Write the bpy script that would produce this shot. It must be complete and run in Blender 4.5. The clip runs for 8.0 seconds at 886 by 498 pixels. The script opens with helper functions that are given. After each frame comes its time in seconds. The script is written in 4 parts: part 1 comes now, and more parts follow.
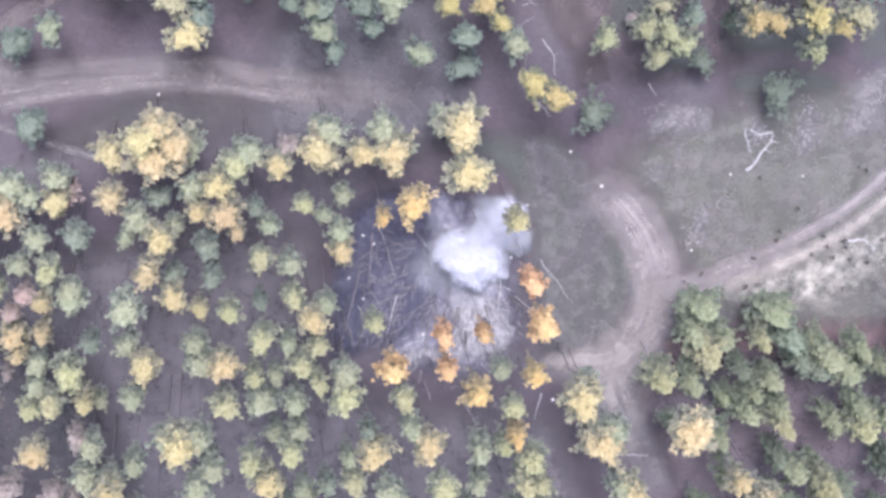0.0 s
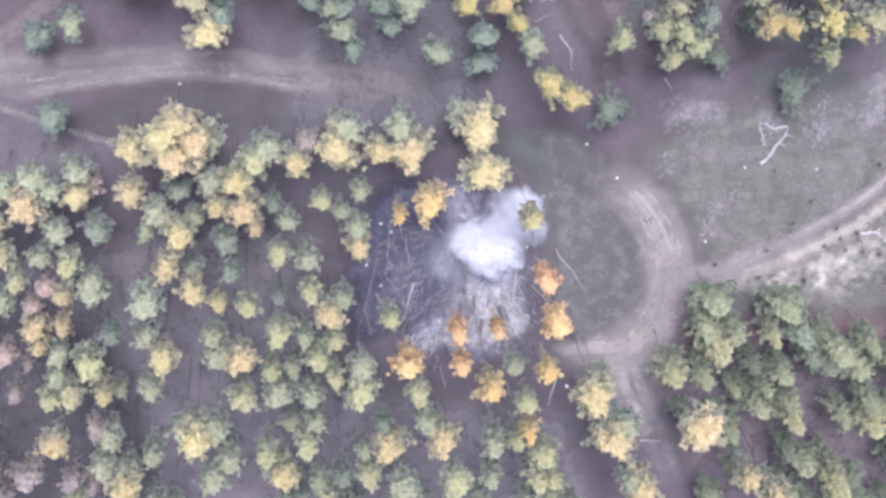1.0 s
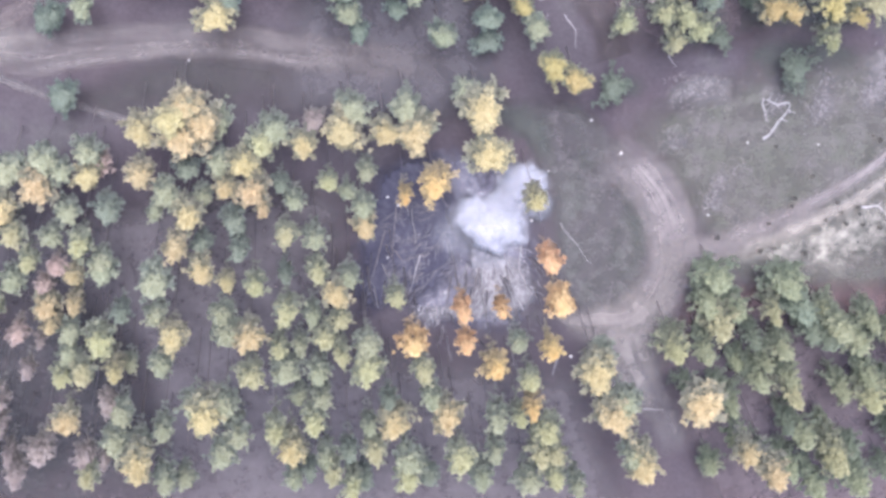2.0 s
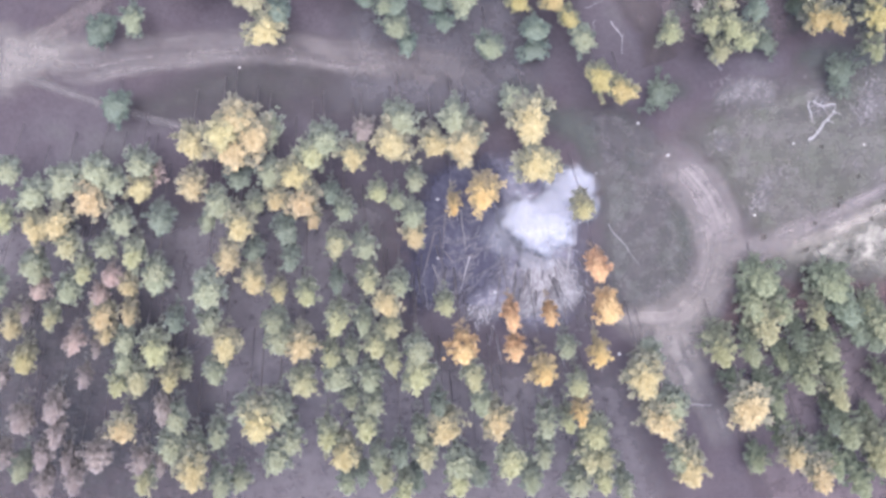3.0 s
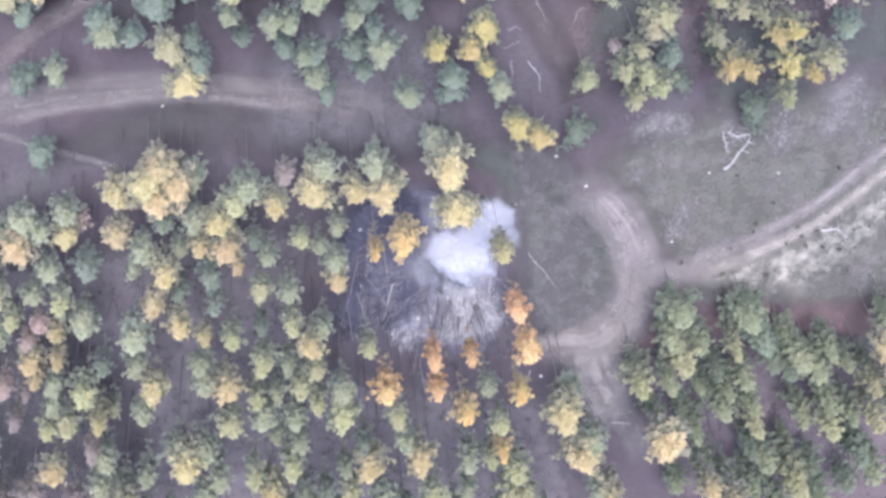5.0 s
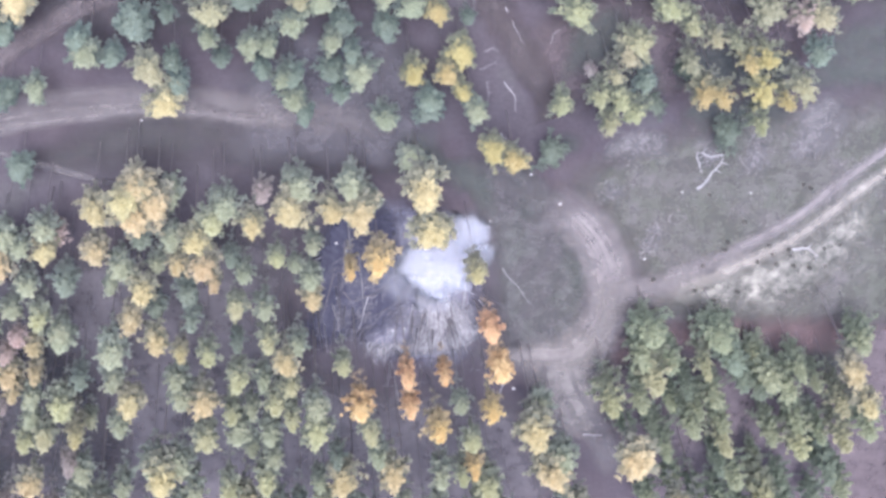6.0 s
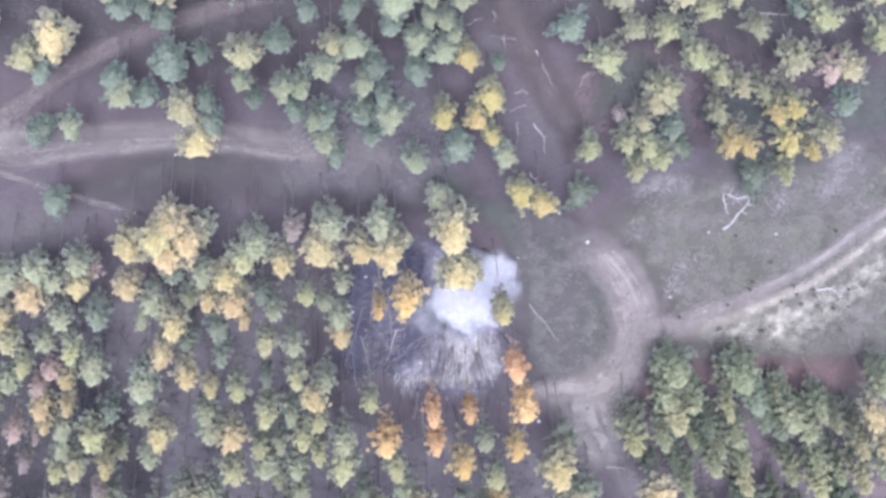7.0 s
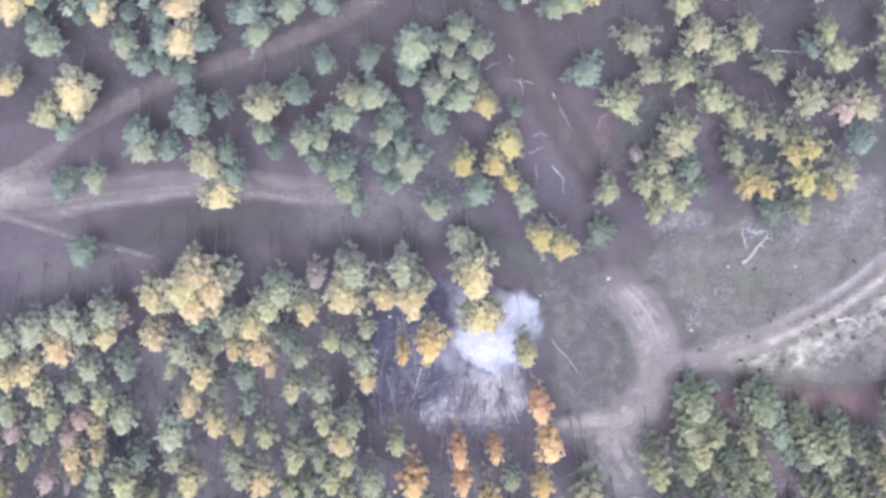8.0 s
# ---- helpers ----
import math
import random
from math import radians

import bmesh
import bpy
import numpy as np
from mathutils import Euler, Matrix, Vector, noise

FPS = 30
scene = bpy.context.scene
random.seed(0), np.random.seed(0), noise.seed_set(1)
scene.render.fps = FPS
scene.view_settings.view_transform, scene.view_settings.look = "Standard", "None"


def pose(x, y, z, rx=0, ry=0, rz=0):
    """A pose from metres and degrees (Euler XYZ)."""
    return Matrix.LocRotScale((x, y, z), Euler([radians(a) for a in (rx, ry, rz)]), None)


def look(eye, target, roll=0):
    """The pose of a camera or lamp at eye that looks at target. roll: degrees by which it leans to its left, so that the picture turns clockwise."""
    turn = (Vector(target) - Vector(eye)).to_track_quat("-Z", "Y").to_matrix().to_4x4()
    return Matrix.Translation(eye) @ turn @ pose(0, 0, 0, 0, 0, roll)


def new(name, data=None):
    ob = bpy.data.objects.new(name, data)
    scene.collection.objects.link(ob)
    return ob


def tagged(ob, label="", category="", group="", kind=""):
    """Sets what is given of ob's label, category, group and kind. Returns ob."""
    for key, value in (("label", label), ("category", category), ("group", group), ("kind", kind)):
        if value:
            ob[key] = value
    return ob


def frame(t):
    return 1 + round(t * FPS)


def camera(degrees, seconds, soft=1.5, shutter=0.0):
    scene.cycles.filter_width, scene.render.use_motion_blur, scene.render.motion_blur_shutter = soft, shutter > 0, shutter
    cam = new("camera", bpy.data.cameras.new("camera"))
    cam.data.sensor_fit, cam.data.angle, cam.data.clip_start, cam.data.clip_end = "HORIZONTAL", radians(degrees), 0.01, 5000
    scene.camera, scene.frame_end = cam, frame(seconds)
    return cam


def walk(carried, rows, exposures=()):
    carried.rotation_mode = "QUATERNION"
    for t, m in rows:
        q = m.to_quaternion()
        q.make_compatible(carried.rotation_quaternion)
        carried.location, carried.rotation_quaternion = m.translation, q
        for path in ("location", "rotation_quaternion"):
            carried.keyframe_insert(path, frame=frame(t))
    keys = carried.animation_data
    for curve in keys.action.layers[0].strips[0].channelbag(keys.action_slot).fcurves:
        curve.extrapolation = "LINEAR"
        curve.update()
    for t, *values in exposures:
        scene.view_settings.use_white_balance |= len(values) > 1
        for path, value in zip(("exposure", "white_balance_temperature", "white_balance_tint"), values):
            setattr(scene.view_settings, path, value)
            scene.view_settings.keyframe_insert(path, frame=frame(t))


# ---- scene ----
cam = camera(18, 8.0, soft=3.1)
PATH = [
    (0, pose(-25.000, 72.000, 299.999, -13.771, -4.351, -0.000)),
    (0.2, pose(-24.449, 74.455, 300.275, -14.142, -4.244, -0.140)),
    (0.5, pose(-24.118, 78.313, 300.711, -14.835, -3.932, -0.054)),
    (0.7, pose(-23.906, 80.858, 300.506, -15.385, -3.777, 0.239)),
    (1, pose(-23.183, 84.825, 300.646, -16.269, -3.537, 0.375)),
    (1.2, pose(-22.637, 87.283, 300.876, -16.794, -3.267, 0.187)),
    (2.3, pose(-21.024, 100.443, 301.618, -19.496, -2.895, 0.314)),
    (2.5, pose(-20.777, 102.959, 301.535, -19.870, -2.721, -0.373)),
    (2.7, pose(-20.481, 105.555, 301.497, -20.238, -2.320, -0.698)),
    (3, pose(-20.130, 109.281, 301.313, -20.879, -2.042, -0.496)),
    (3.2, pose(-19.958, 111.831, 301.228, -21.309, -2.179, -0.287)),
    (3.5, pose(-19.499, 115.340, 300.607, -21.860, -2.384, -0.346)),
    (3.7, pose(-19.265, 117.990, 300.286, -22.182, -2.549, -0.878)),
    (4, pose(-19.144, 121.574, 299.728, -22.618, -2.704, -1.346)),
    (4.2, pose(-18.921, 123.819, 299.460, -22.869, -2.810, -1.504)),
    (4.5, pose(-18.626, 127.248, 298.655, -23.389, -3.064, -1.262)),
    (4.7, pose(-18.296, 129.704, 298.182, -23.787, -3.309, -1.062)),
    (5, pose(-17.932, 133.127, 297.392, -24.412, -3.500, -0.666)),
    (5.2, pose(-17.568, 135.102, 295.961, -24.820, -3.501, -0.225)),
    (6.3, pose(-16.307, 146.186, 296.661, -26.082, -3.516, 0.118)),
    (6.5, pose(-15.787, 148.029, 296.807, -26.228, -3.180, 0.002)),
    (6.7, pose(-15.601, 150.339, 296.935, -26.391, -2.694, 0.172)),
    (7, pose(-15.656, 153.399, 296.293, -26.706, -2.408, 0.550)),
    (7.2, pose(-15.768, 155.303, 295.867, -26.896, -2.454, 0.692)),
    (7.5, pose(-15.674, 158.293, 295.472, -27.171, -2.548, 0.563)),
    (7.7, pose(-15.406, 160.344, 295.424, -27.258, -2.708, -0.213)),
    (8, pose(-14.747, 162.984, 295.416, -27.365, -2.438, -0.830)),
]
walk(cam, PATH, exposures=[(0, 2.15, 6650, 11), (2, 2.05, 6650, 11), (3, 2.02, 6650, 11), (5, 2.03, 6480, 10), (7, 2.09, 6440, 10), (8, 2.09, 6440, 10)])

# ---- daylight: high thin overcast ----
world = bpy.data.worlds.new("overcast_sky")
scene.world = world
world.use_nodes = True
wn = world.node_tree
sky = wn.nodes.new("ShaderNodeTexSky")
sky.sky_type, sky.sun_disc = "NISHITA", False
sky.sun_elevation, sky.sun_rotation = radians(69), radians(0)
sky.air_density, sky.dust_density = 1.0, 3.0
wn.links.new(sky.outputs[0], wn.nodes["Background"].inputs[0])
wn.nodes["Background"].inputs[1].default_value = 0.106
sun = new("sun", bpy.data.lights.new("sun", "SUN"))
sun.data.energy, sun.data.angle, sun.data.color = 1.98, radians(16), (0.885, 0.91, 1.0)
sun.matrix_basis = look((-3, 29, 75), (0, 0, 0))


# ---- materials ----
def material(name, rough=0.9):
    m = bpy.data.materials.new(name)
    m.use_nodes = True
    b = m.node_tree.nodes["Principled BSDF"]
    b.inputs["Roughness"].default_value = rough
    b.inputs["Specular IOR Level"].default_value = 0.15
    return m, m.node_tree, b


def node(t, kind, links=(), **values):
    n = t.nodes.new(kind)
    for key, v in values.items():
        n.inputs[key].default_value = v
    for key, out in links:
        t.links.new(out, n.inputs[key])
    return n


def noise_of(t, co, scale, detail=4.0, rough=0.6):
    n = t.nodes.new("ShaderNodeTexNoise")
    n.inputs["Scale"].default_value, n.inputs["Detail"].default_value = scale, detail
    n.inputs["Roughness"].default_value = rough
    t.links.new(co, n.inputs["Vector"])
    return n.outputs["Fac"]


def ramp(t, fac, stops):
    r = t.nodes.new("ShaderNodeValToRGB")
    e = r.color_ramp.elements
    while len(e) < len(stops):
        e.new(0.5)
    for el, (pos, col) in zip(e, stops):
        el.position, el.color = pos, (*col, 1) if len(col) == 3 else col
    t.links.new(fac, r.inputs[0])
    return r.outputs[0]


def mix(t, fac, a, b, blend="MIX"):
    n = t.nodes.new("ShaderNodeMix")
    n.data_type, n.blend_type = "RGBA", blend
    for sock, v in ((n.inputs[0], fac), (n.inputs[6], a), (n.inputs[7], b)):
        if isinstance(v, (int, float)):
            sock.default_value = v
        elif isinstance(v, tuple):
            sock.default_value = (*v, 1)
        else:
            t.links.new(v, sock)
    return n.outputs[2]


def maths(t, op, a, b=0.0, clamp=False):
    n = t.nodes.new("ShaderNodeMath")
    n.operation, n.use_clamp = op, clamp
    for sock, v in zip(n.inputs, (a, b)):
        if isinstance(v, (int, float)):
            sock.default_value = v
        else:
            t.links.new(v, sock)
    return n.outputs[0]


def place(t):
    return t.nodes.new("ShaderNodeNewGeometry").outputs["Position"]


def local(t):
    return t.nodes.new("ShaderNodeTexCoord").outputs["Object"]


def bump(t, b, height, strength, distance):
    n = node(t, "ShaderNodeBump", [("Height", height)], Strength=strength, Distance=distance)
    t.links.new(n.outputs[0], b.inputs["Normal"])


def soil_material():
    """Forest floor: mauve-brown litter with greyer, greener and rust-brown patches."""
    m, t, b = material("forest_floor", 0.95)
    p = place(t)
    big = noise_of(t, p, 0.045, 5)
    mid = noise_of(t, p, 0.3, 6, 0.7)
    fine = noise_of(t, p, 2.2, 5, 0.7)
    c = ramp(t, big, [(0.32, LITTER_RED), (0.47, LITTER), (0.6, LITTER_GREY), (0.72, GRASS)])
    c = mix(t, maths(t, "MULTIPLY", ramp(t, mid, [(0.42, (0, 0, 0)), (0.7, (1, 1, 1))]), 0.55), c, LITTER_GREY)
    c = mix(t, 0.55, c, ramp(t, fine, [(0.25, (0.55, 0.55, 0.55)), (0.75, (1.35, 1.35, 1.35))]), "MULTIPLY")
    t.links.new(c, b.inputs["Base Color"])
    bump(t, b, maths(t, "ADD", fine, maths(t, "MULTIPLY", mid, 2.0)), 0.5, 0.15)
    return m


def patch_material(name, stops, scale, edge=0.5, gain=1.1, rough=0.95, streaks=False, tint=None):
    """A ground cover that thins out raggedly towards its rim, where the attribute rim falls to 0."""
    m, t, b = material(name, rough)
    p = place(t)
    fine, mid = noise_of(t, p, scale, 6, 0.7), noise_of(t, p, scale * 0.22, 4)
    lane, along = t.nodes.new("ShaderNodeAttribute"), t.nodes.new("ShaderNodeAttribute")
    lane.attribute_name, along.attribute_name = "lane", "along"
    track = node(t, "ShaderNodeCombineXYZ", [("X", lane.outputs["Fac"]), ("Y", maths(t, "MULTIPLY", along.outputs["Fac"], 0.05))])
    streak = noise_of(t, track.outputs[0], 2.1, 4, 0.65)
    c = ramp(t, maths(t, "ADD", maths(t, "MULTIPLY", fine, 0.6), maths(t, "MULTIPLY", mid, 0.4)), stops)
    if tint:
        c = mix(t, ramp(t, noise_of(t, p, 0.16, 4, 0.65), [(0.42, (0, 0, 0)), (0.6, (1, 1, 1))]), c, mix(t, 1.0, c, tint, "MULTIPLY"))
    if streaks:
        c = mix(t, 1.0, c, ramp(t, streak, [(0.34, (0.74, 0.74, 0.75)), (0.5, (0.99, 0.99, 0.99)), (0.66, (1.28, 1.27, 1.25))]), "MULTIPLY")
    t.links.new(c, b.inputs["Base Color"])
    bump(t, b, fine, 0.5, 0.1)
    rim = t.nodes.new("ShaderNodeAttribute")
    rim.attribute_name = "rim"
    ragged = maths(t, "ADD", rim.outputs["Fac"], maths(t, "MULTIPLY", maths(t, "MULTIPLY", maths(t, "SUBTRACT", noise_of(t, p, 0.55, 6, 0.7), 0.5), edge * 2), maths(t, "MULTIPLY", rim.outputs["Fac"], 3.0, True)))
    a = maths(t, "MULTIPLY", maths(t, "SUBTRACT", ragged, 0.12), gain, True)
    clear = node(t, "ShaderNodeBsdfTransparent")
    mixer = node(t, "ShaderNodeMixShader", [(0, a), (1, clear.outputs[0]), (2, b.outputs[0])])
    t.links.new(mixer.outputs[0], t.nodes["Material Output"].inputs[0])
    return m


LITTER, LITTER_GREY = (0.058, 0.047, 0.059), (0.068, 0.059, 0.072)
LITTER_RED, GRASS = (0.074, 0.06, 0.069), (0.083, 0.081, 0.083)
SOIL = soil_material()
DIRT = patch_material("pale_dirt", [(0.3, (0.134, 0.118, 0.126)), (0.52, (0.176, 0.157, 0.162)), (0.72, (0.232, 0.209, 0.208))], 1.3, 0.5, 1.25, streaks=True)
TRACK = patch_material("dull_track", [(0.3, (0.135, 0.120, 0.132)), (0.52, (0.175, 0.156, 0.168)), (0.72, (0.224, 0.203, 0.208))], 1.3, 0.45, 0.9, streaks=True)
DULL_TRACK = patch_material("trodden_track", [(0.3, (0.113, 0.101, 0.111)), (0.52, (0.147, 0.131, 0.141)), (0.72, (0.188, 0.171, 0.175))], 1.3, 0.45, 0.9, streaks=True)
WORN = patch_material("worn_soil", [(0.3, (0.134, 0.120, 0.126)), (0.6, (0.210, 0.189, 0.192))], 1.0, 0.7, 0.8)
LANE = patch_material("worn_lane", [(0.3, (0.121, 0.108, 0.119)), (0.52, (0.158, 0.141, 0.152)), (0.72, (0.202, 0.183, 0.188))], 1.3, 0.6, 0.75, streaks=True)
RUT = patch_material("bright_sandy_rut", [(0.3, (0.186, 0.167, 0.167)), (0.6, (0.284, 0.258, 0.250))], 1.3, 0.8, 0.8)
WHITE_ASH = patch_material("white_ash", [(0.35, (0.12, 0.112, 0.13)), (0.5, (0.18, 0.17, 0.192)), (0.66, (0.285, 0.27, 0.295))], 1.6, 0.8, 1.35)
CHURNED = patch_material("churned_soil", [(0.4, (0.07, 0.071, 0.068)), (0.46, (0.115, 0.11, 0.108)), (0.52, (0.17, 0.16, 0.156)), (0.6, (0.27, 0.253, 0.24))], 0.75, 0.9, 0.95)
MEADOW = patch_material("dry_meadow", [(0.4, (0.070, 0.066, 0.068)), (0.48, (0.088, 0.084, 0.084)), (0.56, (0.104, 0.097, 0.101)), (0.64, (0.140, 0.127, 0.135))], 0.6, 0.6, 0.9, tint=(0.91, 0.97, 0.89))
TURF = patch_material("dull_turf", [(0.38, (0.056, 0.054, 0.06)), (0.5, (0.078, 0.072, 0.08)), (0.62, (0.114, 0.104, 0.117))], 0.7, 0.6, 0.9, tint=(0.86, 0.93, 0.86))
RUSTY = patch_material("rusty_undergrowth", [(0.3, (0.104, 0.073, 0.08)), (0.6, (0.148, 0.102, 0.112))], 1.0, 0.9, 0.75)
GROVE_LITTER = patch_material("grove_leaf_litter", [(0.3, (0.07, 0.057, 0.067)), (0.6, (0.104, 0.084, 0.096))], 0.9, 0.7, 1.0)
RUSSET = patch_material("russet_litter", [(0.3, (0.065, 0.053, 0.062)), (0.6, (0.090, 0.072, 0.081))], 0.9, 0.7, 0.9)
GREEN = patch_material("green_scrub_and_halo", [(0.35, (0.055, 0.06, 0.061)), (0.5, (0.07, 0.076, 0.075)), (0.65, (0.09, 0.095, 0.094))], 1.2, 0.8, 0.65)
FAINT = patch_material("faint_path", [(0.3, (0.100, 0.090, 0.101)), (0.6, (0.135, 0.122, 0.133))], 1.0, 0.6, 0.9)
PALE = patch_material("trampled_litter", [(0.3, (0.053, 0.047, 0.056)), (0.6, (0.067, 0.061, 0.070))], 0.8, 0.6, 0.8, tint=(0.93, 0.97, 0.91))
PALER_LITTER = patch_material("paler_litter", [(0.3, (0.068, 0.063, 0.075)), (0.6, (0.092, 0.085, 0.099))], 0.8, 0.6, 0.9)
# Real ash and char; their bluish cast paints in thin smoke haze.
ASH = patch_material("ash_ground", [(0.36, (0.06, 0.056, 0.08)), (0.45, (0.09, 0.085, 0.118)), (0.55, (0.14, 0.134, 0.174)), (0.68, (0.27, 0.258, 0.305))], 1.3, 0.6, 1.2)
CINDER = patch_material("dark_char", [(0.34, (0.026, 0.026, 0.044)), (0.5, (0.045, 0.044, 0.068)), (0.66, (0.085, 0.082, 0.11))], 1.4, 0.6, 1.3)


def needle_material(name, tip, old_shade, skirt_shade=(0.145, 0.15, 0.152)):
    """Foliage: fresh colour on the upper shoots, older needles below with crown shade and haze painted in; every tuft a
    little different.
    """
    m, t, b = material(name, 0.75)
    tip, old_shade = tuple(0.8 * v for v in tip), tuple(0.76 * v for v in old_shade)
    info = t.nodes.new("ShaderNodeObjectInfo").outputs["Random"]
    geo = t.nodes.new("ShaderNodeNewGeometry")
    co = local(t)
    age_shade = t.nodes.new("ShaderNodeAttribute")
    age_shade.attribute_name = "age_shade"
    fresh = maths(t, "ADD", age_shade.outputs["Fac"], maths(t, "MULTIPLY", maths(t, "SUBTRACT", noise_of(t, co, 0.9, 3), 0.5), 0.3))
    # Lower stops are dulled: crown shade and haze put into the colour.
    c = ramp(t, fresh, [(0.12, skirt_shade), (0.58, old_shade), (0.86, tip), (1.0, tuple(min(0.9, 1.03 * v + 0.01) for v in tip))])
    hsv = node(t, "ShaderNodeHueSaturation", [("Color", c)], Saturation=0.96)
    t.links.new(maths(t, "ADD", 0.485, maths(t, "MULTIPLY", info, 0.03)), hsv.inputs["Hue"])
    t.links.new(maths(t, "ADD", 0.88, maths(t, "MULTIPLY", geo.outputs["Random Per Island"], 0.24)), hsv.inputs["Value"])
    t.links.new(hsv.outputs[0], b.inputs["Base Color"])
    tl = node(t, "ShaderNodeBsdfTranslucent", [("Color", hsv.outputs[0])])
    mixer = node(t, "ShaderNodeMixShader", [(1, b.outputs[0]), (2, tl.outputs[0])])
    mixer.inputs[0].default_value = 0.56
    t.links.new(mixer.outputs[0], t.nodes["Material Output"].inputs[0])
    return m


def bark_material(name, dark, light, relief_depth=0.5):
    m, t, b = material(name, 0.9)
    co = local(t)
    n = noise_of(t, co, 3.0, 5, 0.7)
    t.links.new(ramp(t, n, [(0.35, dark), (0.65, light)]), b.inputs["Base Color"])
    bump(t, b, n, relief_depth, 0.03)
    return m


BARK = bark_material("pine_bark", (0.108, 0.096, 0.107), (0.15, 0.134, 0.148), 0.1)
CHAR = bark_material("charred_wood", (0.06, 0.057, 0.07), (0.14, 0.13, 0.155))
GREYWOOD = bark_material("bare_grey_wood", (0.2, 0.19, 0.215), (0.34, 0.322, 0.35))
STONE = bark_material("pale_stone", (0.3, 0.285, 0.3), (0.5, 0.48, 0.5))
# Second tone: older needles, darkened further for shade in the lower crown.
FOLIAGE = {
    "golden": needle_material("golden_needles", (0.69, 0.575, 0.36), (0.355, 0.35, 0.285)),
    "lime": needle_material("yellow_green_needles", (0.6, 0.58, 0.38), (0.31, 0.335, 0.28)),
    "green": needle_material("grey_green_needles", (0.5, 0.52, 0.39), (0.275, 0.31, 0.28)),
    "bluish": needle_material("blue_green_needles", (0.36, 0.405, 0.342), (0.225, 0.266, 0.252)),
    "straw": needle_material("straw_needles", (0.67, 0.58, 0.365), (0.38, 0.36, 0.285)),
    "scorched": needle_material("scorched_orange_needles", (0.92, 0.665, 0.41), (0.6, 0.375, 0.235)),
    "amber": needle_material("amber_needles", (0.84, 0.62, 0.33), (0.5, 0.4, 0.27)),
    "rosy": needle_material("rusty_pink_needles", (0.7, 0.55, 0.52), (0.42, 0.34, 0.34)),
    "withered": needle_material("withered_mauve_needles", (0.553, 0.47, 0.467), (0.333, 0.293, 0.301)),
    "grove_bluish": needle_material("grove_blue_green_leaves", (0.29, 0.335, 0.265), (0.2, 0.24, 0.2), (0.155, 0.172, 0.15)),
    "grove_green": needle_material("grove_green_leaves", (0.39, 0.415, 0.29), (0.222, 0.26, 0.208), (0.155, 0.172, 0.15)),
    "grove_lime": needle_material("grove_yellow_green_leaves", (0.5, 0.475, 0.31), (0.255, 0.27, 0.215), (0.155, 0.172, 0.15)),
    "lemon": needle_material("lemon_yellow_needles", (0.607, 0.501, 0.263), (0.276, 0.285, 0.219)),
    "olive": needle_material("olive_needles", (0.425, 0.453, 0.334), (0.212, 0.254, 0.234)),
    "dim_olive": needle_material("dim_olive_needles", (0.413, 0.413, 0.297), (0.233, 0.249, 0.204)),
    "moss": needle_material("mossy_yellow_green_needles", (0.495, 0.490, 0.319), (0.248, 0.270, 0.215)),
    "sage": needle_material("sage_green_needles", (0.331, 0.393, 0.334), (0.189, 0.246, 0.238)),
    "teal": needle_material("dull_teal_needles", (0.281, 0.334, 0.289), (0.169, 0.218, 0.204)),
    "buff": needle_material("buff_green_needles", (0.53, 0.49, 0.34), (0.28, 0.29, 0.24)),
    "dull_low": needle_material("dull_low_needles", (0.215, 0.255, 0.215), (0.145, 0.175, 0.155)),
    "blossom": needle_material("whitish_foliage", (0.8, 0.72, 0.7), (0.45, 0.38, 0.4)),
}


# ---- mesh helpers ----
def mesh_of(name, verts, faces, mat=None):
    me = bpy.data.meshes.new(name)
    me.from_pydata(verts, [], faces)
    if mat:
        me.materials.append(mat)
    me.update()
    return me


def tube(verts, faces, points, radii, sides=6):
    """A tapered tube along points, closed at both ends, added to verts and faces."""
    base = len(verts)
    for i, p in enumerate(points):
        q0, q1 = Vector(points[max(i - 1, 0)]), Vector(points[min(i + 1, len(points) - 1)])
        d = (q1 - q0).normalized()
        u = d.orthogonal().normalized()
        v = d.cross(u)
        for k in range(sides):
            a = 2 * math.pi * k / sides
            verts.append(tuple(Vector(p) + radii[i] * (math.cos(a) * u + math.sin(a) * v)))
    for i in range(len(points) - 1):
        for k in range(sides):
            a, b = base + i * sides + k, base + i * sides + (k + 1) % sides
            faces.append((a, b, b + sides, a + sides))
    faces.append(tuple(base + k for k in reversed(range(sides))))
    faces.append(tuple(base + (len(points) - 1) * sides + k for k in range(sides)))


def part(name, me, parent, label=""):
    ob = new(name, me)
    ob.parent = parent
    return tagged(ob, label)


# ---- ground ----
def relief(x, y):
    """The lie of the land, metres: lower towards the dense stand, a rise under the ride, and a gentle swell."""
    s = max(0.0, min(1.0, (8 - x) / 25))
    land = -3.4 * s * s * (3 - 2 * s) + 4.0 * math.exp(-((x - 10) ** 2 + (y - 24) ** 2) / 100)
    return land + 0.12 * noise.noise((x * 0.12, y * 0.12, 0)) + 0.05 * noise.noise((x * 0.5, y * 0.5, 3))


def lie_y(x, y):
    """Where a place of the level plan comes to lie on the slope."""
    return y + 0.39 * relief(x, y)


def lie(p):
    return Vector((p.x, lie_y(p.x, p.y), 0))


